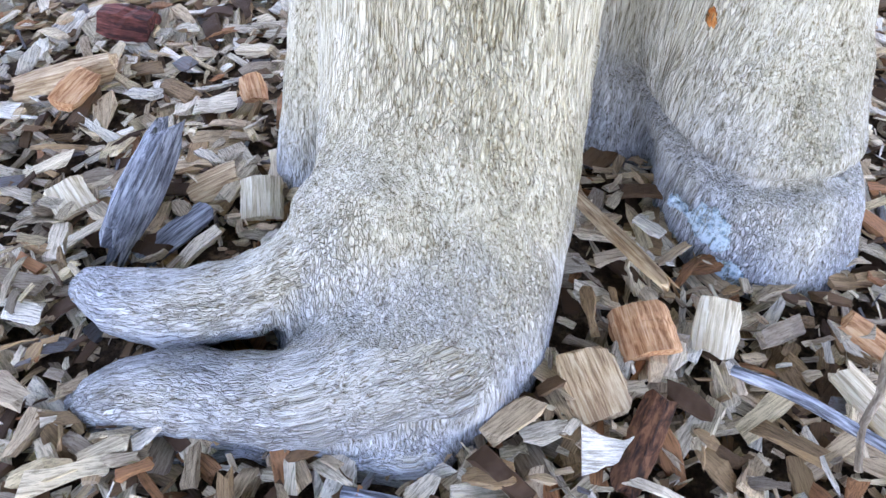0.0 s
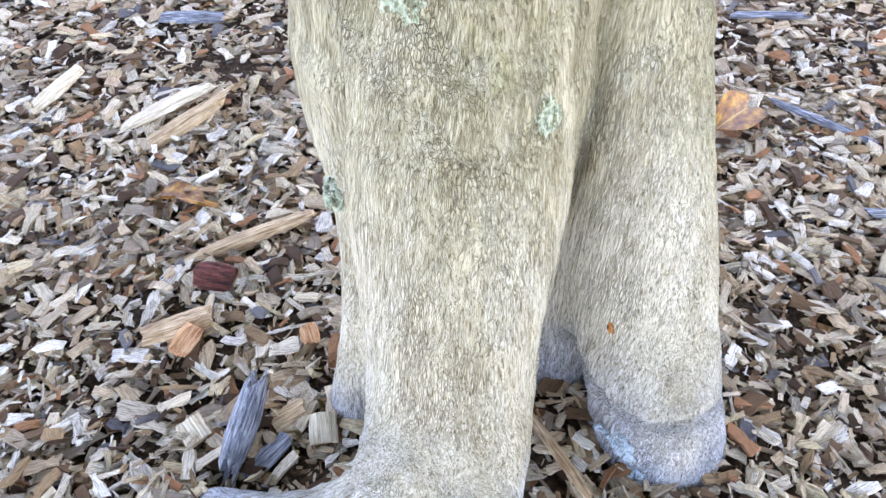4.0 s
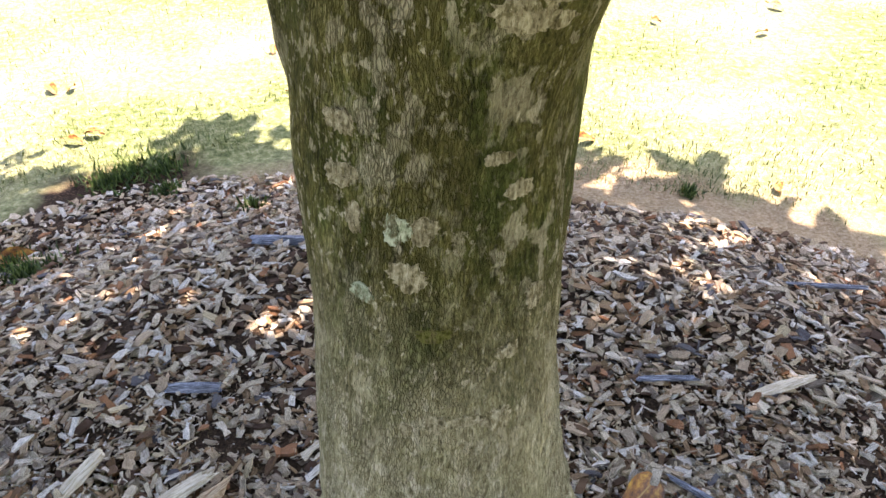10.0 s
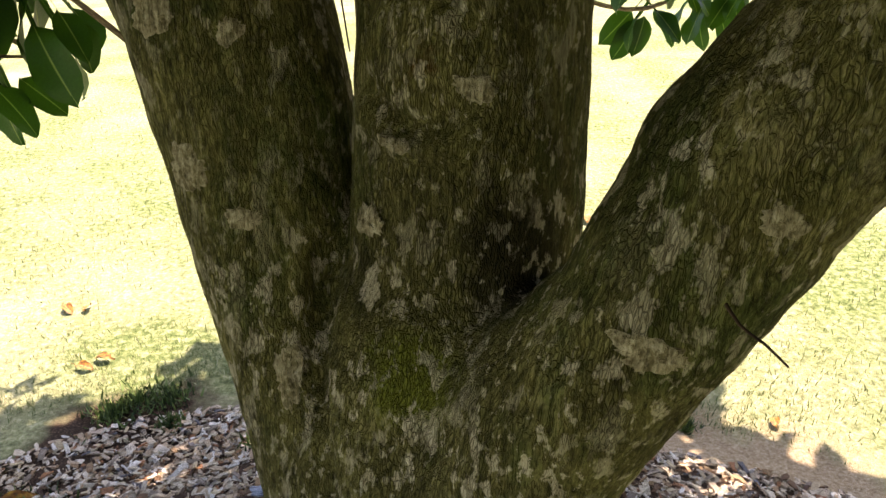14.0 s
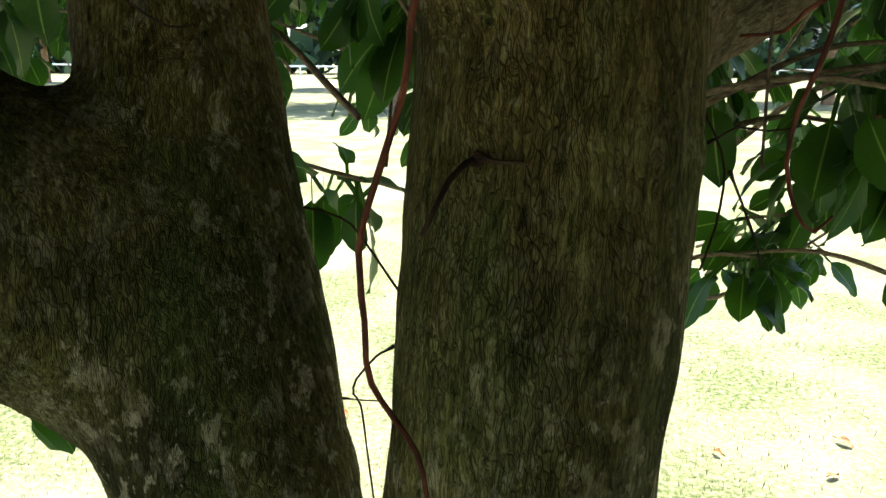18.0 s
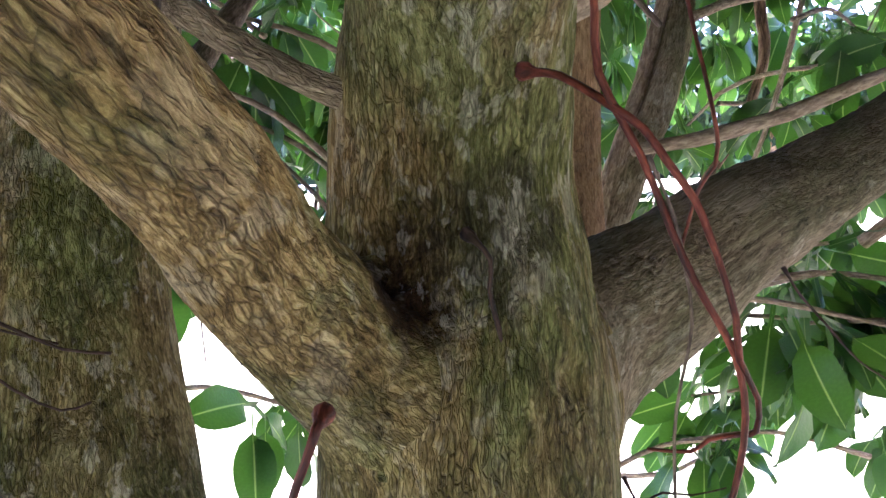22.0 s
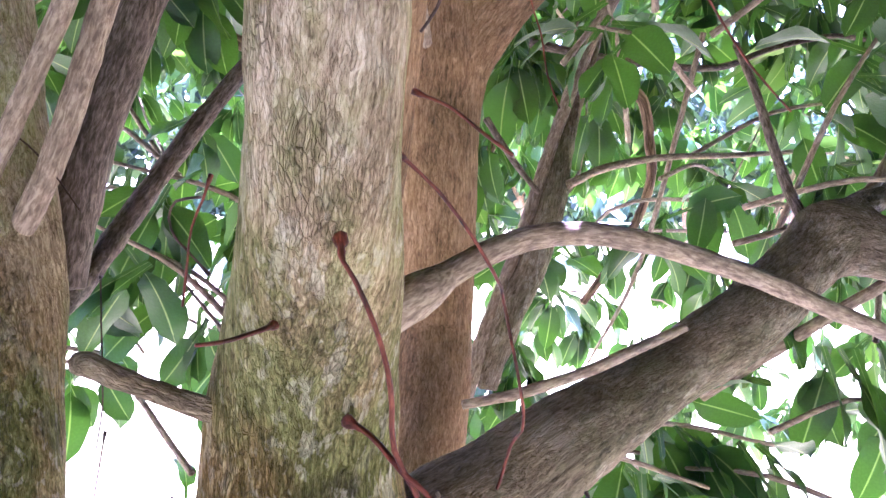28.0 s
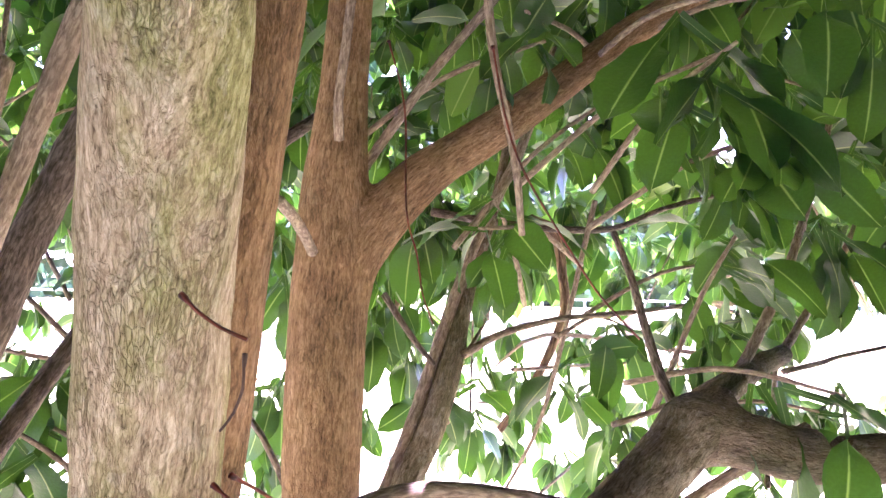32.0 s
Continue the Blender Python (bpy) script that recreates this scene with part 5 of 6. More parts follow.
def scatter_chips(x, y, size, lift, r):
    n = len(x)
    z = ground_z(x, y) + lift
    M = turn_matrices(r.uniform(0, 2 * np.pi, n), np.abs(r.normal(0, .24, n)), r.uniform(0, 2 * np.pi, n))
    flat = r.uniform(.7, 1.25, n)
    which = r.integers(0, len(PROTO), n)
    V, F, A = [], [], []
    base = 0
    for k, (pv, pf) in enumerate(PROTO):
        sel = np.where(which == k)[0]
        if not len(sel):
            continue
        loc = pv[None] * size[sel, None, None] * np.stack([flat[sel], np.ones(len(sel)), np.ones(len(sel))], -1)[:, None]
        w = np.einsum("nij,nkj->nki", M[sel], loc) + np.stack([x[sel], y[sel], z[sel]], -1)[:, None]
        V.append(w.reshape(-1, 3))
        A.append((loc + sel[:, None, None] * .37).reshape(-1, 3))
        F.append((pf[None] + base + (np.arange(len(sel)) * len(pv))[:, None, None]).reshape(-1, 4))
        base += len(sel) * len(pv)
    return np.vstack(V), np.vstack(F), np.vstack(A)


def keep_off_trunk(x, y):
    d1 = np.hypot((x - .014) / .08, (y - .312) / .085)
    d2 = np.hypot((x - .235) / .066, (y - .413) / .064)
    return (d1 > 1) & (d2 > 1)


def bed_points(n, r, rmin, rmax, x0=-3, x1=3, y0=-2.2, y1=3):
    x, y = r.uniform(x0, x1, n * 3), r.uniform(y0, y1, n * 3)
    d, a = np.hypot(x - .05, y - .35), np.arctan2(y - .35, x - .05)
    ok = (d < np.minimum(bed_edge(a), rmax)) & (d >= rmin) & keep_off_trunk(x, y)
    return x[ok][:n], y[ok][:n]


mulch = tagged(new("wood_chip_mulch"), "loose weathered wood chips, cream, tan, grey and dark brown, over the bed", "mulch", kind="stuff")
cr = np.random.default_rng(21)
# the stretch of the bed in front of and beside the trunk, then the rest
for (n, y0, y1, x0, x1, s0, s1) in ((15000, .02, 1.0, -.75, .85, .011, .035), (26000, .6, 2.5, -1.9, 2.0, .014, .042), (5000, -1.8, .1, -2, 2, .03, .06), (26000, .02, 1.3, -.9, 1.0, .005, .014)):
    x, y = bed_points(n, cr, 0, 3, x0, x1, y0, y1)
    size = np.exp(cr.uniform(np.log(s0), np.log(s1), len(x)))
    V, F, A = scatter_chips(x, y, size, cr.uniform(-.004, .016, len(x)), cr)
    me = mesh_from("chips", V, F, CHIP, False, {"fibre": A})
    part("chips", me, mulch, kind="stuff")


# ---- leaves ----
def leaf_arrays(length=.1, width=.05, droop=.25, fold=.25, petiole=.03, rows=8):
    """An oval leathery leaf along +y with a folded midrib, a pointed tip and a stalk from the origin."""
    t = np.linspace(0, 1, rows)
    half = width / 2 * np.sin(np.pi * np.clip(t, 0, 1) ** .95) ** .5
    half[0], half[-1] = .0012, .0012
    y = petiole + t * length
    z = -droop * length * t ** 2
    V, U = [], []
    t, y, z, half = np.r_[0, t], np.r_[0, y], np.r_[0, z], np.r_[.0013, half]
    rows += 1
    for i in range(rows):
        for s in (-1, -.5, 0, .5, 1):
            wav = .004 * np.sin(9 * t[i] + 2 * s) * abs(s)
            V.append((s * half[i], y[i], z[i] + fold * abs(s) * half[i] + wav))
            U.append((s, t[i], 0))
    F = [(i * 5 + k, i * 5 + k + 1, i * 5 + 6 + k, i * 5 + 5 + k) for i in range(rows - 1) for k in range(4)]
    return np.array(V), np.array(F), np.array(U)


LEAVES_LOW = [leaf_arrays(l, w, .25, .2, .03, 5) for l, w in ((.11, .062), (.095, .056))]
LEAVES = [leaf_arrays(l, w, d, f, p) for l, w, d, f, p in
          ((.086, .05, .12, .22, .036), (.095, .053, .25, .12, .04), (.074, .045, .05, .25, .034), (.088, .047, .35, .18, .036), (.064, .037, .15, .3, .028))]


def rot_to(d, up=(0, 0, 1), roll=0.0):
    """Rotation that takes +y to d, with +z towards up."""
    y = np.array(d, float)
    y /= np.linalg.norm(y)
    x = np.cross(y, up)
    if np.linalg.norm(x) < 1e-3:
        x = np.cross(y, (1, 0, 0))
    x /= np.linalg.norm(x)
    z = np.cross(x, y)
    c, s = math.cos(roll), math.sin(roll)
    return np.stack([c * x + s * z, y, c * z - s * x], 1)


leaf_stuff_v, leaf_stuff_f, leaf_stuff_u, leaf_n = [], [], [], 0
stalk_stuff = []


def spray(tip, way, r, count=9, scale=1.0, lean=1.0):
    """Places of the leaves of one twig end: stalk start, rotation, leaf kind."""
    out = []
    way = np.array(way, float) / np.linalg.norm(way)
    for i in range(count):
        back = r.uniform(0, .09) * scale
        a = i * 2.4 + r.uniform(-.4, .4)
        x = np.cross(way, (0, 0, 1))
        x = x / (np.linalg.norm(x) + 1e-6)
        z = np.cross(x, way)
        d = way * r.uniform(.1, .8) + (np.cos(a) * x + np.sin(a) * z) * r.uniform(.6, 1.0) + np.array([0, 0, -r.uniform(.45, 1.5) * lean])
        out.append((np.array(tip) - way * back, rot_to(d, (r.normal(0, .25), r.normal(0, .25), 1), r.normal(0, .5)), int(r.integers(0, len(LEAVES))), scale * r.uniform(.8, 1.2)))
    return out


def add_leaf_stuff(places, low=False):
    global leaf_n
    for p, R, k, s in places:
        v, f, u = LEAVES_LOW[k % 2] if low else LEAVES[k]
        leaf_stuff_v.append(v @ R.T * s + p)
        leaf_stuff_f.append(f + leaf_n)
        leaf_stuff_u.append(u)
        leaf_n += len(v)
LEAF_SINGLE = leaf_material("green_leaf_single", False)

# ---- single chips in front of the trunk, each a piece of its own ----
CHIP_MESH = []
for pv, pf in PROTO:
    CHIP_MESH.append(mesh_from("wood_chip", pv, pf, CHIP_ONE, False, {"fibre": pv * .03}))
sr = np.random.default_rng(33)
x, y = bed_points(290, sr, 0, 3, -.42, .55, .14, .72)
for px, py in zip(x, y):
    s = math.exp(sr.uniform(math.log(.013), math.log(.036)))
    ob = part("wood_chip", CHIP_MESH[int(sr.integers(0, len(PROTO)))], mulch)
    lean = Matrix.Rotation(abs(sr.normal(0, .3)), 4, Vector((sr.normal(), sr.normal(), 0)).normalized())
    ob.matrix_local = Matrix.Translation((px, py, float(ground_z(px, py)) + sr.uniform(.008, .02))) @ lean @ Matrix.Rotation(sr.uniform(0, 6.28), 4, "Z") @ Matrix.Diagonal((s * sr.uniform(.8, 1.2), s, s, 1))


# ---- larger pieces that lie on the bed ----
def split_block(name, x, y, length, width, height, yaw, tilt, mat, label, category, lift=.012, seed=0, jag=.12, taper=0.2):
    """A split piece of wood with torn ends and long flat faces."""
    r = np.random.default_rng(seed)
    n, m = 9, 8
    t = np.linspace(-.5, .5, n)
    a = np.linspace(0, 2 * np.pi, m, endpoint=False) + .3
    prof = 1 + r.normal(0, .12, m)
    v = []
    for i, s in enumerate(t):
        w = 1 - taper * abs(s * 2) ** 2 * r.uniform(.6, 1)
        e = r.normal(0, jag, m) * length * .35 if i in (0, n - 1) else r.normal(0, .012, m) * length
        for k in range(m):
            c, d = np.cos(a[k]), np.sin(a[k])
            q = max(abs(c), abs(d)) ** .6
            v.append((c / q * width / 2 * prof[k] * w * (1 + r.normal(0, .03)), s * length + e[k], d / q * height / 2 * prof[k] * w * (1 + r.normal(0, .04))))
    f = [(i * m + k, i * m + (k + 1) % m, (i + 1) * m + (k + 1) % m, (i + 1) * m + k) for i in range(n - 1) for k in range(m)]
    v = np.array(v)
    me = bpy.data.meshes.new(name)
    me.from_pydata(v.tolist(), [], f + [tuple(range(m))[::-1], tuple(range((n - 1) * m, n * m))])
    at = me.attributes.new("grain", "FLOAT_VECTOR", "POINT")
    at.data.foreach_set("vector", v[:, [0, 2, 1]].astype(np.float32).ravel())
    me.materials.append(mat)
    ob = tagged(new(name, me), label, category)
    ob.matrix_world = Matrix.Translation((x, y, float(ground_z(x, y)) + lift + height * .3)) @ Matrix.Rotation(radians(yaw), 4, "Z") @ Matrix.Rotation(radians(tilt), 4, "X")
    return ob


TAN = plain_wood("fresh_split_wood", "86684a", "c0a07a", "dcc49e", 500, .06)
CREAM = plain_wood("cream_wood", "b09b7c", "ddcaa8", "f0e4cb", 500, .06)
ORANGE = plain_wood("orange_wood", "8a5a38", "bf8c62", "d6ad84", 400, .08)
REDWOOD = plain_wood("red_brown_wood", "2e1712", "5a2d22", "7d463a", 300, .1)
GREYWOOD = plain_wood("weathered_grey_wood", "46464a", "83858c", "b8bac0", 450, .08, .85, .004)
BARKBIT = plain_wood("dark_bark", "2a1a12", "5c3a26", "80563a", 300, .3)
split_block("wood_chunk", -.247, .603, .045, .036, .022, 80, 5, REDWOOD, "dark red-brown block of wood on the mulch", "wood", seed=1)
split_block("wood_chunk", -.275, .53, .075, .034, .02, -72, 6, TAN, "thick tan split wood chunk on the mulch", "wood", seed=2)
split_block("wood_chunk", -.256, .505, .034, .026, .018, -30, 12, ORANGE, "orange split wood chunk leaning on a tan one", "wood", .02, seed=3)
split_block("wood_wedge", -.172, .398, .10, .026, .028, -12, 14, GREYWOOD, "weathered blue-grey wedge of splintered wood", "wood", .02, seed=4, jag=.3, taper=.5)
split_block("wood_plate", -.147, .371, .05, .022, .006, -40, 5, GREYWOOD, "thin grey-brown flake of wood", "wood", seed=5)
split_block("wood_chip", -.225, .399, .026, .024, .006, 40, 12, CREAM, "square cream wood chip lying flat on the mulch", "wood chip", .016, seed=6, jag=.03, taper=.02)
split_block("wood_chip", -.097, .40, .03, .028, .008, 8, 18, CREAM, "square cream wood chip leaning on a root", "wood chip", .016, seed=7, jag=.05, taper=.02)
split_block("wood_chip", -.131, .413, .036, .03, .01, -60, 8, TAN, "rounded brown wood chip lying on the mulch", "wood chip", .014, seed=8)
split_block("wood_chip", -.123, .515, .022, .02, .012, 20, 20, ORANGE, "small orange wood chip lying on the mulch", "wood chip", .016, seed=9)
split_block("wood_splinter", -.215, .668, .16, .02, .012, -64, 3, TAN, "long tan splinter of wood", "wood", .016, seed=10, taper=.5)
split_block("wood_splinter", .131, .365, .115, .011, .007, 24, -14, TAN, "long curved tan splinter between the trunk legs", "wood", .03, seed=11, taper=.3)
split_block("wood_chunk", .145, .303, .032, .034, .018, 10, 6, ORANGE, "orange-tan block of wood", "wood", seed=12, jag=.06, taper=.05)
split_block("wood_chip", .111, .268, .04, .03, .007, 20, 10, TAN, "broad flat tan wood chip", "wood chip", .016, seed=13)
split_block("bark_piece", .133, .235, .055, .02, .008, -28, 8, BARKBIT, "dark red-brown strip of bark", "bark", .014, seed=14)
split_block("wood_chip", .265, .262, .05, .022, .006, 35, 8, CREAM, "pale cream wood chip lying on the mulch", "wood chip", .016, seed=15)
split_block("wood_chip", .276, .309, .03, .018, .01, 50, 15, ORANGE, "small orange-red wood chip lying on the mulch", "wood chip", .014, seed=16)
split_block("wood_chip", .185, .31, .034, .028, .008, -15, 20, CREAM, "pale ribbed wood chip lying on the mulch", "wood chip", .016, seed=17)
split_block("wood_piece", -.316, 1.778, .16, .035, .02, 88, 2, GREYWOOD, "grey weathered piece of branch wood", "wood", .014, seed=18)
split_block("wood_piece", -.418, 1.203, .11, .024, .018, 90, 2, GREYWOOD, "dark grey weathered piece of wood", "wood", .014, seed=19)
split_block("wood_splinter", .815, 1.182, .15, .028, .01, -76, 4, CREAM, "long pale splinter of wood", "wood", .018, seed=20, taper=.5)
split_block("wood_splinter", .57, 1.208, .13, .014, .012, 90, 2, GREYWOOD, "grey stick of wood", "wood", .016, seed=21)
split_block("wood_splinter", .565, .91, .15, .014, .01, 52, 3, GREYWOOD, "grey splinter of wood", "wood", .016, seed=22, taper=.4)
split_block("wood_splinter", -.36, .90, .15, .038, .016, -48, 8, TAN, "broad weathered splinter of wood", "wood", .016, seed=23, taper=.5, jag=.25)
split_block("wood_splinter", -.39, .94, .14, .034, .014, -55, 6, CREAM, "broad pale splinter of wood", "wood", .018, seed=24, taper=.5, jag=.25)
split_block("wood_piece", .625, .712, .13, .014, .012, 88, 3, GREYWOOD, "blue-grey stick of wood", "wood", .018, seed=25)
split_block("wood_splinter", 1.13, 1.61, .22, .018, .014, 85, 2, GREYWOOD, "long grey stick of wood", "wood", .016, seed=26)
split_block("wood_splinter", -.578, .99, .1, .03, .012, -30, 8, CREAM, "pale wedge of wood", "wood", .018, seed=27, taper=.4)


def loose_twig(knots, mat, label):
    k = [(a, b, float(ground_z(a, b)) + h, r) for a, b, h, r in knots]
    ob = tube("twig", k, mat, None, label, 8, .01, .06, 3)
    return tagged(ob, category="twig")


loose_twig([(.187, .276, .026, .0032), (.215, .262, .028, .0035), (.246, .243, .026, .0034), (.285, .215, .024, .0036)], GREYWOOD, "blue-grey bare twig on the wood chips")
loose_twig([(.290, .307, .03, .0024), (.272, .283, .032, .0028), (.262, .262, .03, .0026), (.248, .245, .028, .0022), (.238, .22, .028, .002)], TWIG, "thin brown crooked twig on the wood chips")
loose_twig([(-.02, .205, .012, .004), (.03, .195, .016, .0045), (.075, .2, .016, .004)], GREYWOOD, "grey twig against the trunk foot")


# ---- fallen leaves ----
def fallen_leaf(x, y, yaw, size, tilt, label, mat, lift=.02):
    v, f, u = leaf_arrays(.1 * size, .05 * size, .2, .55, .02, 9)
    v = v - [0, .06 * size, 0]
    ob = tagged(new("fallen_leaf", mesh_from("fallen_leaf", v, f, mat, True, {"leafuv": u})), label, "leaf")
    ob.matrix_world = Matrix.Translation((x, y, float(ground_z(x, y)) + lift)) @ Matrix.Rotation(radians(yaw), 4, "Z") @ Matrix.Rotation(radians(tilt), 4, "Y")


fl = Mat("dry_leaf", 0.55, 0.35)
fu = fl.attr("leafuv")
dry = fl.ramp(fl.noise(fl.mapped(fu, (1.5, 3, 1)), 1.6, 5, .65), [(0.35, "4a2c14"), (0.5, "8f5a22"), (0.65, "c69436")])
fl.base(fl.mix(fl.ramp(fl.math("ABSOLUTE", fl.sep(fu)[0]), [(0, 1.0), (.07, 0.0)]), dry, "c8a050"))
DRY = fl.m
fallen_leaf(.44, .91, -48, 1.25, 20, "fallen yellow-brown leaf on the wood chips", DRY, .03)
fallen_leaf(-1.13, 1.92, -70, 1.3, 10, "fallen orange-brown leaf at the bed's edge", DRY)
fallen_leaf(-.32, .74, 70, .9, 15, "fallen brown leaf on the wood chips", DRY)
fr = np.random.default_rng(9)
for i in range(22):
    a, d = fr.uniform(.9, 2.4), fr.uniform(1.9, 4.2)
    fallen_leaf(.05 + d * math.cos(a), .35 + d * math.sin(a), fr.uniform(0, 360), fr.uniform(.6, 1.0), fr.uniform(-25, 25), "small dry brown leaf on the ground", DRY, .025)

# ---- canopy ----
lr = np.random.default_rng(5)


def crown_ends(n, r, lo, hi, inside):
    out = []
    while len(out) < n:
        p = r.uniform(lo, hi)
        if inside(p):
            out.append(p)
    return out


def behind(p):
    """The leafy wall behind the stems, down to a ragged skirt."""
    x, y, z = p
    hor = math.hypot(x - .05, y - .6)
    skirt = 1.62 - .22 * min(max(x, 0), 1) - .1 * min(hor, 2) + .1 * math.sin(5 * x + 2 * y) + .08 * math.sin(9 * x)
    low_side = 1.9 - .9 * min(max(hor - .4, 0), .8)
    return hor > .42 and z > max(skirt, low_side if y < 1.0 else 0) and math.hypot(x - .05, (y - .6) * 1.12) < 2.3 and z < 3.0 and not (abs(x - .06) < .25 and y < .9)


def roof(p):
    """The unseen crown above and beside the camera."""
    x, y, z = p
    hor = math.hypot((x - .05) * 1.3, y - .4)
    top = 2.6 + .8 * math.sqrt(max(0, 1 - (hor / 3.4) ** 2))
    return hor < 3.3 and top - .9 < z < top + .5 and not (y > 0 and z < 2.75 and hor < 1)


def aloft(p):
    """Places in the leafy wall, drawn out to the tree's true height."""
    return np.array([1.105 * p[0] - .038 * p[2] + .033, 1.105 * p[1] + .006, 1.105 * p[2] + .038 * p[0] - .128])


for p in crown_ends(1000, lr, (-2.4, .55, 1.2), (2.8, 3.1, 3.0), behind):
    way = np.array([p[0] - .1, p[1] - .5, .35 * (p[2] - 1.6)]) + lr.normal(0, .4, 3)
    add_leaf_stuff(spray(aloft(p), way, lr, int(lr.integers(6, 11)), lr.uniform(.82, 1.1), 1.5), p[1] > 2.2)
for p in crown_ends(2700, lr, (-3.3, -2.9, 1.9), (3.4, 3.8, 4.0), roof):
    add_leaf_stuff(spray(p, lr.normal(0, 1, 3), lr, 8, lr.uniform(1.2, 1.6), .4), True)
# unseen sprays beside and behind the camera, added to darken the upper trunk
for p in crown_ends(1200, lr, (-2.8, -2.3, 1.35), (3.0, 1.2, 2.7), lambda p: 1.0 < math.hypot(p[0], p[1] - .3) < 2.3 and (abs(p[0]) > 1.0 or p[1] < -.7) and (p[0] > -.6 or math.sin(9 * p[1] + 4 * p[2]) > .2)):
    add_leaf_stuff(spray(p, (p[0], p[1], 0), lr, 8, lr.uniform(1.0, 1.3)), True)
# extra unseen sprays overhead, added to keep direct sun off the stems
for p in crown_ends(560, lr, (-1.1, -.6, 2.75), (1.7, 2.4, 3.7), lambda p: math.hypot(p[0] - .4, p[1] - 1.0) < 1.4):
    add_leaf_stuff(spray(p, lr.normal(0, 1, 3), lr, 8, lr.uniform(1.2, 1.6), .1), True)
# unseen sprays on the left, added only to shade the left limb
for p in crown_ends(150, lr, (-1.4, -.1, 1.7), (-.5, .45, 2.3), lambda p: True):
    add_leaf_stuff(spray(p, (p[0], p[1], 0), lr, 8, lr.uniform(1.0, 1.2)), True)
crown = mesh_from("leaves", np.vstack(leaf_stuff_v), np.vstack(leaf_stuff_f), LEAF, True, {"leafuv": np.vstack(leaf_stuff_u)})
part("leaves", crown, tree, "glossy oval green leaves", "stuff")

# thin twigs through the leafy wall
tv, tf, tg, nv = [], [], [], 0
for i in range(150):
    p = aloft(crown_ends(1, lr, (-2.2, .8, 1.3), (2.4, 2.6, 2.9), behind)[0])
    d = np.array([p[0] * .5 + lr.normal(0, .5), .5 + lr.normal(0, .3), lr.normal(.1, .5)])
    d /= np.linalg.norm(d)
    L = lr.uniform(.25, .6)
    bend = lr.normal(0, .05, 3)
    r = lr.uniform(.0025, .006)
    if (p - d * L)[1] < 1.2 and p[0] > 0:        # none hangs into the gap before the right limb
        continue
    v, f, g, tri = tube_arrays([(*(p - d * L), r), (*(p - d * L * .4 + bend), r * .85), (*p, r * .5)], 6, .05, .04, i, False)
    tv.append(v), tf.append(f + nv), tg.append(g)
    nv += len(v)
part("twig_tangle", mesh_from("twig_tangle", np.vstack(tv), np.vstack(tf), TWIG, True, {"grain": np.vstack(tg)}), tree, "thin grey-brown twigs", "stuff")

# leafy twigs that hang nearest to the path, leaf by leaf
LEAF_ONE = []
for v, f, u in LEAVES:
    LEAF_ONE.append(mesh_from("leaf", v, f, LEAF_SINGLE, True, {"leafuv": u}))
stalk_v, stalk_f, stalk_g, _ = tube_arrays([(0, 0, 0, .0017), (0, .012, .003, .0014), (0, .038, .001, .0013)], 5, .01, 0, 0, False)
STALK = mesh_from("leaf_stalk", stalk_v, stalk_f, PETIOLE, True, {"grain": stalk_g})


def leafy_twig(tip, way, count, size, seed, lean=1.0, back=.25):
    r = np.random.default_rng(seed)
    tip, way = np.array(tip, float), np.array(way, float)
    way = way / np.linalg.norm(way)
    start = tip - way * back + np.array([0, 0, -.02])
    tw = tube("leafy_twig", [(*start, .004), (*(tip - way * back * .5 + [0, 0, .012]), .0032), (*tip, .002)], TWIG, tree, "twig end with a whorl of drooping oval leaves", 7, .03)
    for p, R, k, s in spray(tip, way, r, count, size, lean):
        ob = part("leaf", LEAF_ONE[k], tw)
        ob.matrix_local = Matrix.LocRotScale(Vector(p), Matrix(R.tolist()), Vector((s, s, s)))
        st = part("leaf_stalk", STALK, tw)
        st.matrix_local = ob.matrix_local


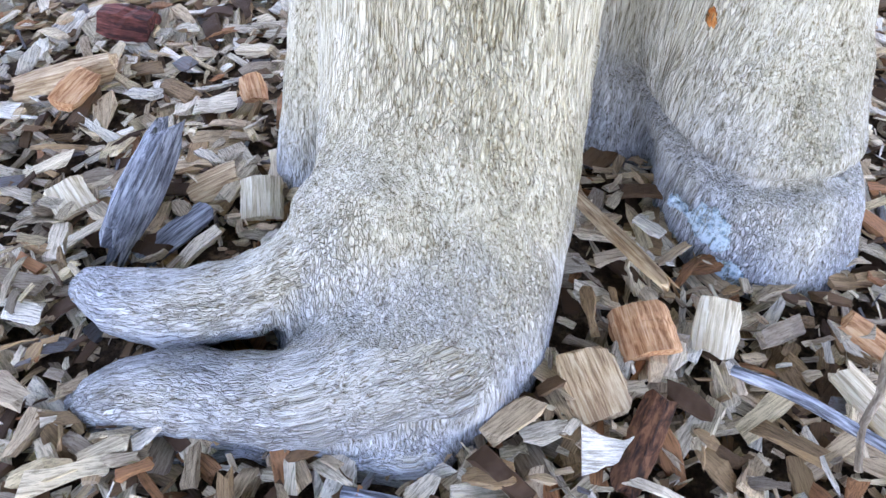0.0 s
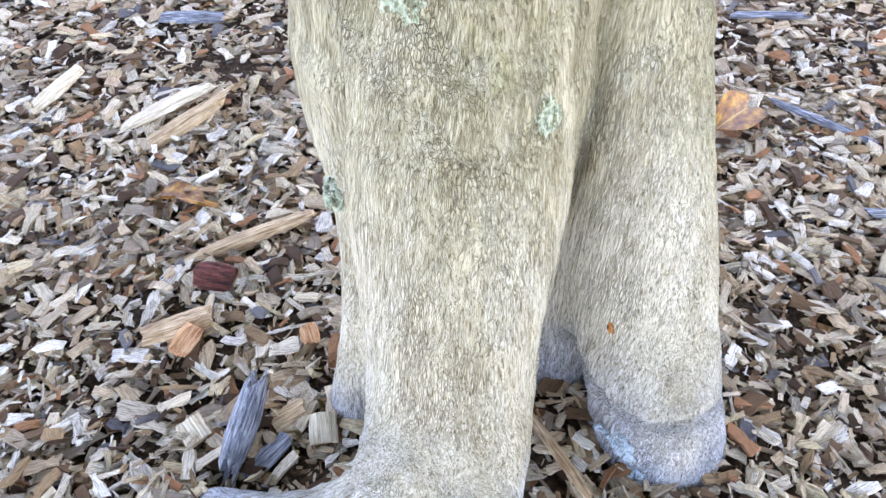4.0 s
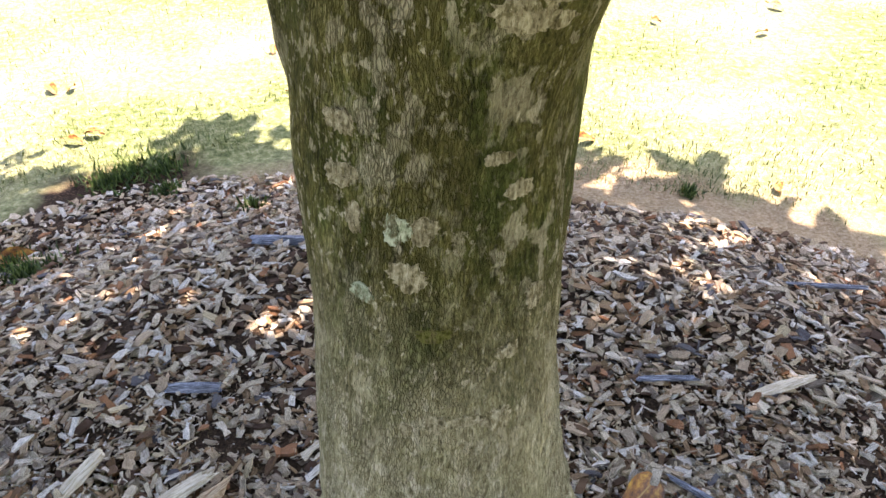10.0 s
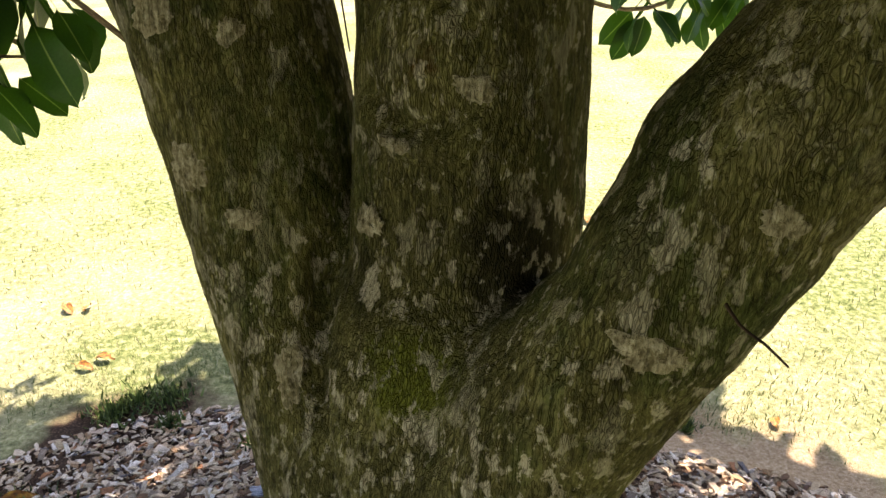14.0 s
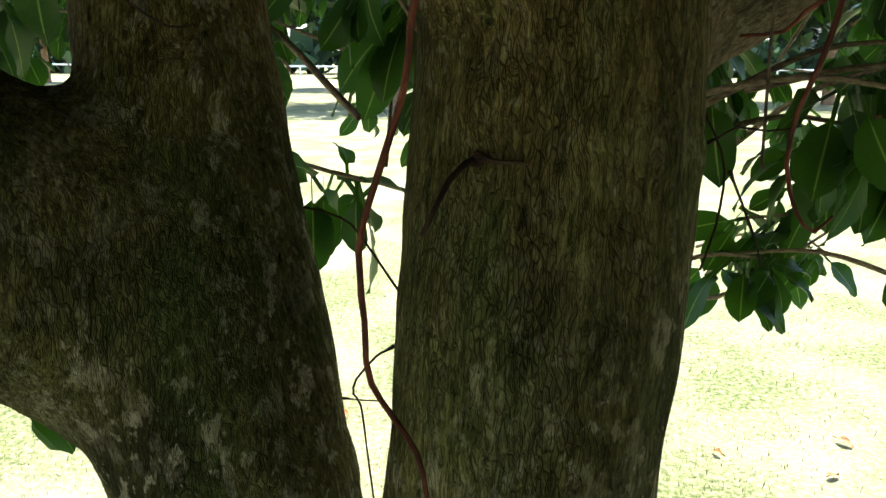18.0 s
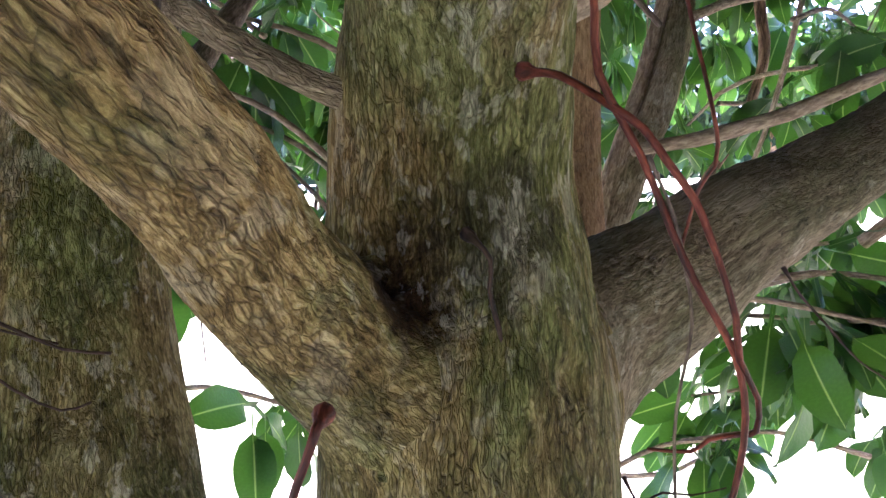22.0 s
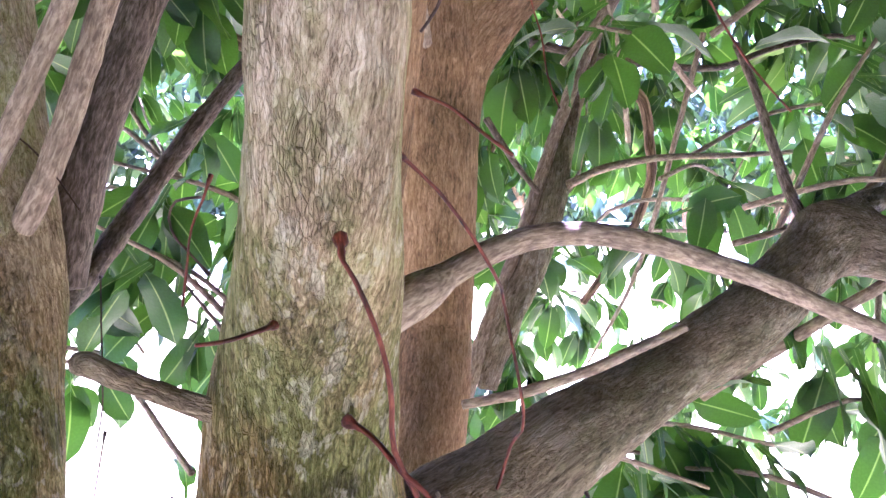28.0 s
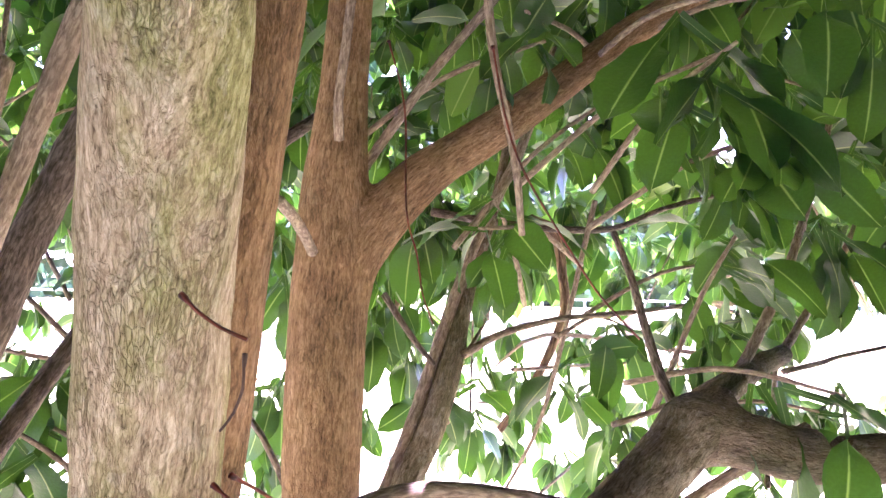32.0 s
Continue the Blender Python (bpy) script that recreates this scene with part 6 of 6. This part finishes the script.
for i, (tip, way, count, size) in enumerate([
        ((0.466, 0.835, 2.208), (.1, -.5, .2), 5, 1.1), ((0.503, 0.912, 2.231), (.3, -.2, .2), 6, 1.05), ((0.335, 1.001, 2.247), (.2, -.1, .1), 5, .95), ((0.299, 1.056, 2.079), (-.1, -.2, .1), 5, .9),
        ((0.445, 1.111, 2.217), (.2, 0, .2), 7, .95), ((0.583, 0.890, 2.156), (.2, -.2, .1), 8, 1.0), ((0.626, 0.888, 1.892), (.2, -.3, 0), 6, 1.1), ((0.619, 1.055, 2.090), (.1, 0, .2), 9, 1.0),
        ((0.467, 1.145, 1.649), (.4, .1, .1), 9, 1.1), ((0.460, 1.199, 1.550), (.3, .1, 0), 8, 1.05), ((0.525, 1.058, 1.608), (.4, -.1, 0), 9, 1.05), ((-0.227, 1.222, 1.784), (-.2, .1, .1), 8, .9),
        ((-0.164, 1.243, 1.731), (-.1, .1, .1), 8, .9), ((-0.516, 1.188, 1.321), (.5, 0, 0), 8, 1.1), ((-0.668, 1.186, 1.282), (-.3, 0, .1), 8, 1.1), ((0.346, 1.307, 1.370), (-.5, 0, 0), 9, .9),
        ((0.423, 1.330, 1.362), (.2, .1, 0), 9, .9), ((-0.111, 1.105, 1.470), (.3, -.1, 0), 8, .85), ((0.387, 1.396, 1.404), (-.4, 0, 0), 9, .95), ((-0.517, 1.078, 1.365), (-.2, 0, .1), 8, 1.0),
        ((-0.263, 1.300, 1.639), (.2, 0, .1), 8, .9), ((-0.172, 1.247, 1.457), (-.3, 0, .1), 5, .8), ((0.414, 1.068, 1.625), (.1, -.2, .1), 7, 1.05), ((0.395, 1.089, 1.569), (-.2, .1, 0), 8, .95),
        ((0.450, 1.418, 1.462), (-.3, .2, 0), 9, .95), ((0.406, 0.958, 1.592), (.3, -.2, 0), 5, 1.0), ((-0.208, 1.079, 1.874), (-.3, -.1, .1), 6, 1.0), ((-0.222, 1.078, 1.807), (-.2, .1, .1), 5, 1.0),
        ((0.754, 1.331, 2.049), (.3, 0, .1), 9, 1.0), ((0.850, 1.219, 1.832), (.3, 0, 0), 9, 1.0), ((0.648, 1.496, 1.934), (.2, .2, 0), 9, 1.0), ((0.299, 1.497, 1.811), (0, .3, 0), 9, .95),
        ((-0.370, 1.334, 1.955), (-.3, .2, .1), 9, .95), ((0.763, 1.148, 1.640), (.3, .1, 0), 9, 1.05), ((-0.457, 1.150, 1.213), (.1, .1, 0), 4, .9), ((0.503, 0.950, 1.223), (.1, .1, 0), 4, .9),
        ((0.531, 1.900, 1.214), (-0.1, -1, 0), 6, 1), ((0.703, 2.000, 1.229), (0.1, -1, 0), 7, 1), ((0.749, 1.900, 1.256), (0.1, -1, 0), 6, 1), ((-0.460, 1.100, 1.329), (-0.3, 0, 0), 6, 1), ((-0.383, 1.100, 1.294), (0.5, 0, 0), 5, 0.9), ((0.442, 0.800, 2.240), (0.1, -0.4, 0), 2, 1.1), ((0.562, 0.850, 2.276), (0.2, -0.3, 0), 2, 1), ((0.298, 0.950, 2.257), (-0.2, -0.2, 0), 2, 0.9), ((0.275, 1.000, 2.036), (-0.2, -0.2, 0), 4, 0.85)]):
    leafy_twig(tip, way, count, size * .96, 100 + i)

# ---- lawn, weeds and the distance ----
def blades(name, x, y, z, h, w, r, mat, lean=.5):
    n = len(x)
    a, t = r.uniform(0, 2 * np.pi, n), r.uniform(0, lean, n)
    b = r.uniform(0, 2 * np.pi, n)
    side = np.stack([np.cos(a), np.sin(a), 0 * a], -1) * (w / 2)[:, None]
    tip = np.stack([np.cos(b) * np.sin(t), np.sin(b) * np.sin(t), np.cos(t)], -1) * h[:, None]
    p = np.stack([x, y, z], -1)
    v = np.stack([p - side, p + side, p + tip * .55 + side * .7, p + tip * .55 - side * .7, p + tip], 1).reshape(-1, 3)
    i = np.arange(n)[:, None] * 5
    f = np.vstack([i + [0, 1, 2], i + [0, 2, 3], i + [3, 2, 4]])
    return mesh_from(name, v, f, mat)


gm = Mat("grass_blades", 0.6, 0.3)
gi = gm.n("ShaderNodeNewGeometry").outputs["Random Per Island"]
gm.base(gm.ramp(gi, [(0.0, "445426"), (0.4, "6e7a42"), (0.75, "979562"), (1.0, "c0b88e")]))
GRASS = gm.m
wr = np.random.default_rng(12)
n = 42000
a = wr.uniform(.45, 2.7, n)
d = bed_edge(a) + .16 + .12 * wr.random(n) + 5.5 * wr.random(n) ** 1.8
x, y = .05 + d * np.cos(a), .35 + d * np.sin(a)
keep = smooth_noise(np.stack([x, y, 0 * x], -1), 2.5, 8) + .25 * wr.normal(size=n) > -.25
x, y = x[keep], y[keep]
tagged(new("lawn_grass", blades("lawn_grass", x, y, ground_z(x, y), wr.uniform(.012, .035, len(x)), wr.uniform(.002, .005, len(x)), wr, GRASS, 1.1)), "short dry yellow-green lawn grass", "grass", kind="stuff")

wm = Mat("weed_leaves", 0.6, 0.3)
wm.base(wm.ramp(wm.n("ShaderNodeNewGeometry").outputs["Random Per Island"], [(0.0, "2f3d1c"), (0.6, "55682f"), (1.0, "7d8c4a")]))
for wx, wy, size in ((-.941, 2.435, .13), (-1.02, 2.38, .1), (-.472, 2.151, .05), (-.788, 2.307, .06), (-1.055, 1.826, .11), (-1.15, 1.9, .09), (.953, 2.199, .03), (-.83, 2.46, .08)):
    k = int(700 * size)
    ang, rad = wr.uniform(0, 6.28, k * 4), np.abs(wr.normal(0, size * .5, k * 4))
    bx, by = wx + rad * np.cos(ang), wy + rad * np.sin(ang)
    tagged(new("weed", blades("weed", bx, by, ground_z(bx, by), wr.uniform(.02, .05, k * 4), wr.uniform(.006, .012, k * 4), wr, wm.m, 1.2)), "low green weed clump at the edge of the mulch", "weed", kind="stuff")

WHITE = Mat("white_paint", 0.5, 0.4)
WHITE.base(WHITE.ramp(WHITE.noise(WHITE.coords(), 3, 3), [(0.3, "d5d5d0"), (0.7, "f2f2ee")]))


def box(name, lo, hi, mat, parent=None):
    bm = bmesh.new()
    bmesh.ops.create_cube(bm, size=1)
    for v in bm.verts:
        v.co = Vector([(l + h) / 2 + c * (h - l) for l, h, c in zip(lo, hi, v.co)])
    bmesh.ops.bevel(bm, geom=bm.edges[:], offset=.01, segments=1, affect="EDGES")
    me = bpy.data.meshes.new(name)
    bm.to_mesh(me)
    bm.free()
    me.materials.append(mat)
    return part(name, me, parent)


fence = tagged(new("rail_fence"), "low white painted rail fence beyond the lawn", "fence")
for i in range(-14, 15):
    box("rail", (i * 6 + .02, 99.9, 1.06), (i * 6 + 5.98, 100.1, 1.28), WHITE.m, fence)
    box("post", (i * 6 - .1, 99.85, -.3), (i * 6 + .1, 100.0, 1.1), WHITE.m, fence)

fm = Mat("far_foliage", 0.7, 0.2)
fm.base(fm.ramp(fm.n("ShaderNodeNewGeometry").outputs["Random Per Island"], [(0.0, "1c2a1c"), (0.5, "2f4428"), (1.0, "4c6238")]))


def clumps(name, centre, radii, n, size, r):
    """A crown of many small bent leaf clumps with gaps."""
    d = r.normal(size=(n, 3))
    d /= np.linalg.norm(d, axis=1)[:, None]
    p = np.array(centre) + d * np.array(radii) * (r.uniform(.45, 1, n) ** .5 * (1 + .25 * np.sin(7 * d[:, 0] + 5 * d[:, 2])))[:, None]
    u, v = r.normal(size=(n, 3)), r.normal(size=(n, 3))
    u *= size / np.linalg.norm(u, axis=1)[:, None]
    v *= size / np.linalg.norm(v, axis=1)[:, None]
    q = np.stack([p - u, p + v * .6, p + u, p - v], 1).reshape(-1, 3)
    return mesh_from(name, q, np.arange(4 * n).reshape(-1, 4), fm.m, False)


def park_tree(seed):
    r = np.random.default_rng(seed)
    ob = tagged(new("park_tree"), "broad dark green shade tree far across the lawn", "tree", "park trees")
    tube("trunk", [(0, 0, -.3, .35), (.05, 0, 1.5, .28), (.1, .1, 4, .22), (0, .1, 6, .1)], BARK_BACK, ob, sides=10, step=.4)
    for k in range(4):
        b = k * 1.6
        tube("limb", [(.08, .05, 3, .14), (1.5 * math.cos(b), 1.5 * math.sin(b), 4.6, .09), (3 * math.cos(b), 3 * math.sin(b), 5.6, .04)], BARK_BACK, ob, sides=7, step=.5)
    part("crown", clumps("crown", (0, 0, 6.2), (5.2, 5.2, 3.0), 2600, .42, r), ob)
    return ob


first = park_tree(1)
first.matrix_world = pose(-4, 34, -.23)
for tx, ty, rz in ((7, 36, 40), (17, 40, 80), (-15, 38, 130), (2, 48, 200), (-9, 56, 250), (13, 58, 300), (28, 50, 20), (-26, 52, 70), (40, 70, 0), (-38, 66, 90), (4, 74, 10)):
    copy_thing(first, pose(tx, ty, -.23, 0, 0, rz))
woods = np.random.default_rng(3)
k = 9000
ang = woods.uniform(.2, 2.95, k)
wd = woods.uniform(125, 150, k)
top = 9 + 4 * np.sin(9 * ang) + 2 * np.sin(23 * ang)
p = np.stack([wd * np.cos(ang), wd * np.sin(ang), top * woods.random(k) ** .7], -1)
u, v = woods.normal(size=(k, 3)), woods.normal(size=(k, 3))
q = np.stack([p - u, p + v * .8, p + u, p - v], 1).reshape(-1, 3)
tagged(new("far_woods", mesh_from("far_woods", q, np.arange(4 * k).reshape(-1, 4), fm.m, False)), "dark line of woods beyond the fence", "woods", kind="stuff")
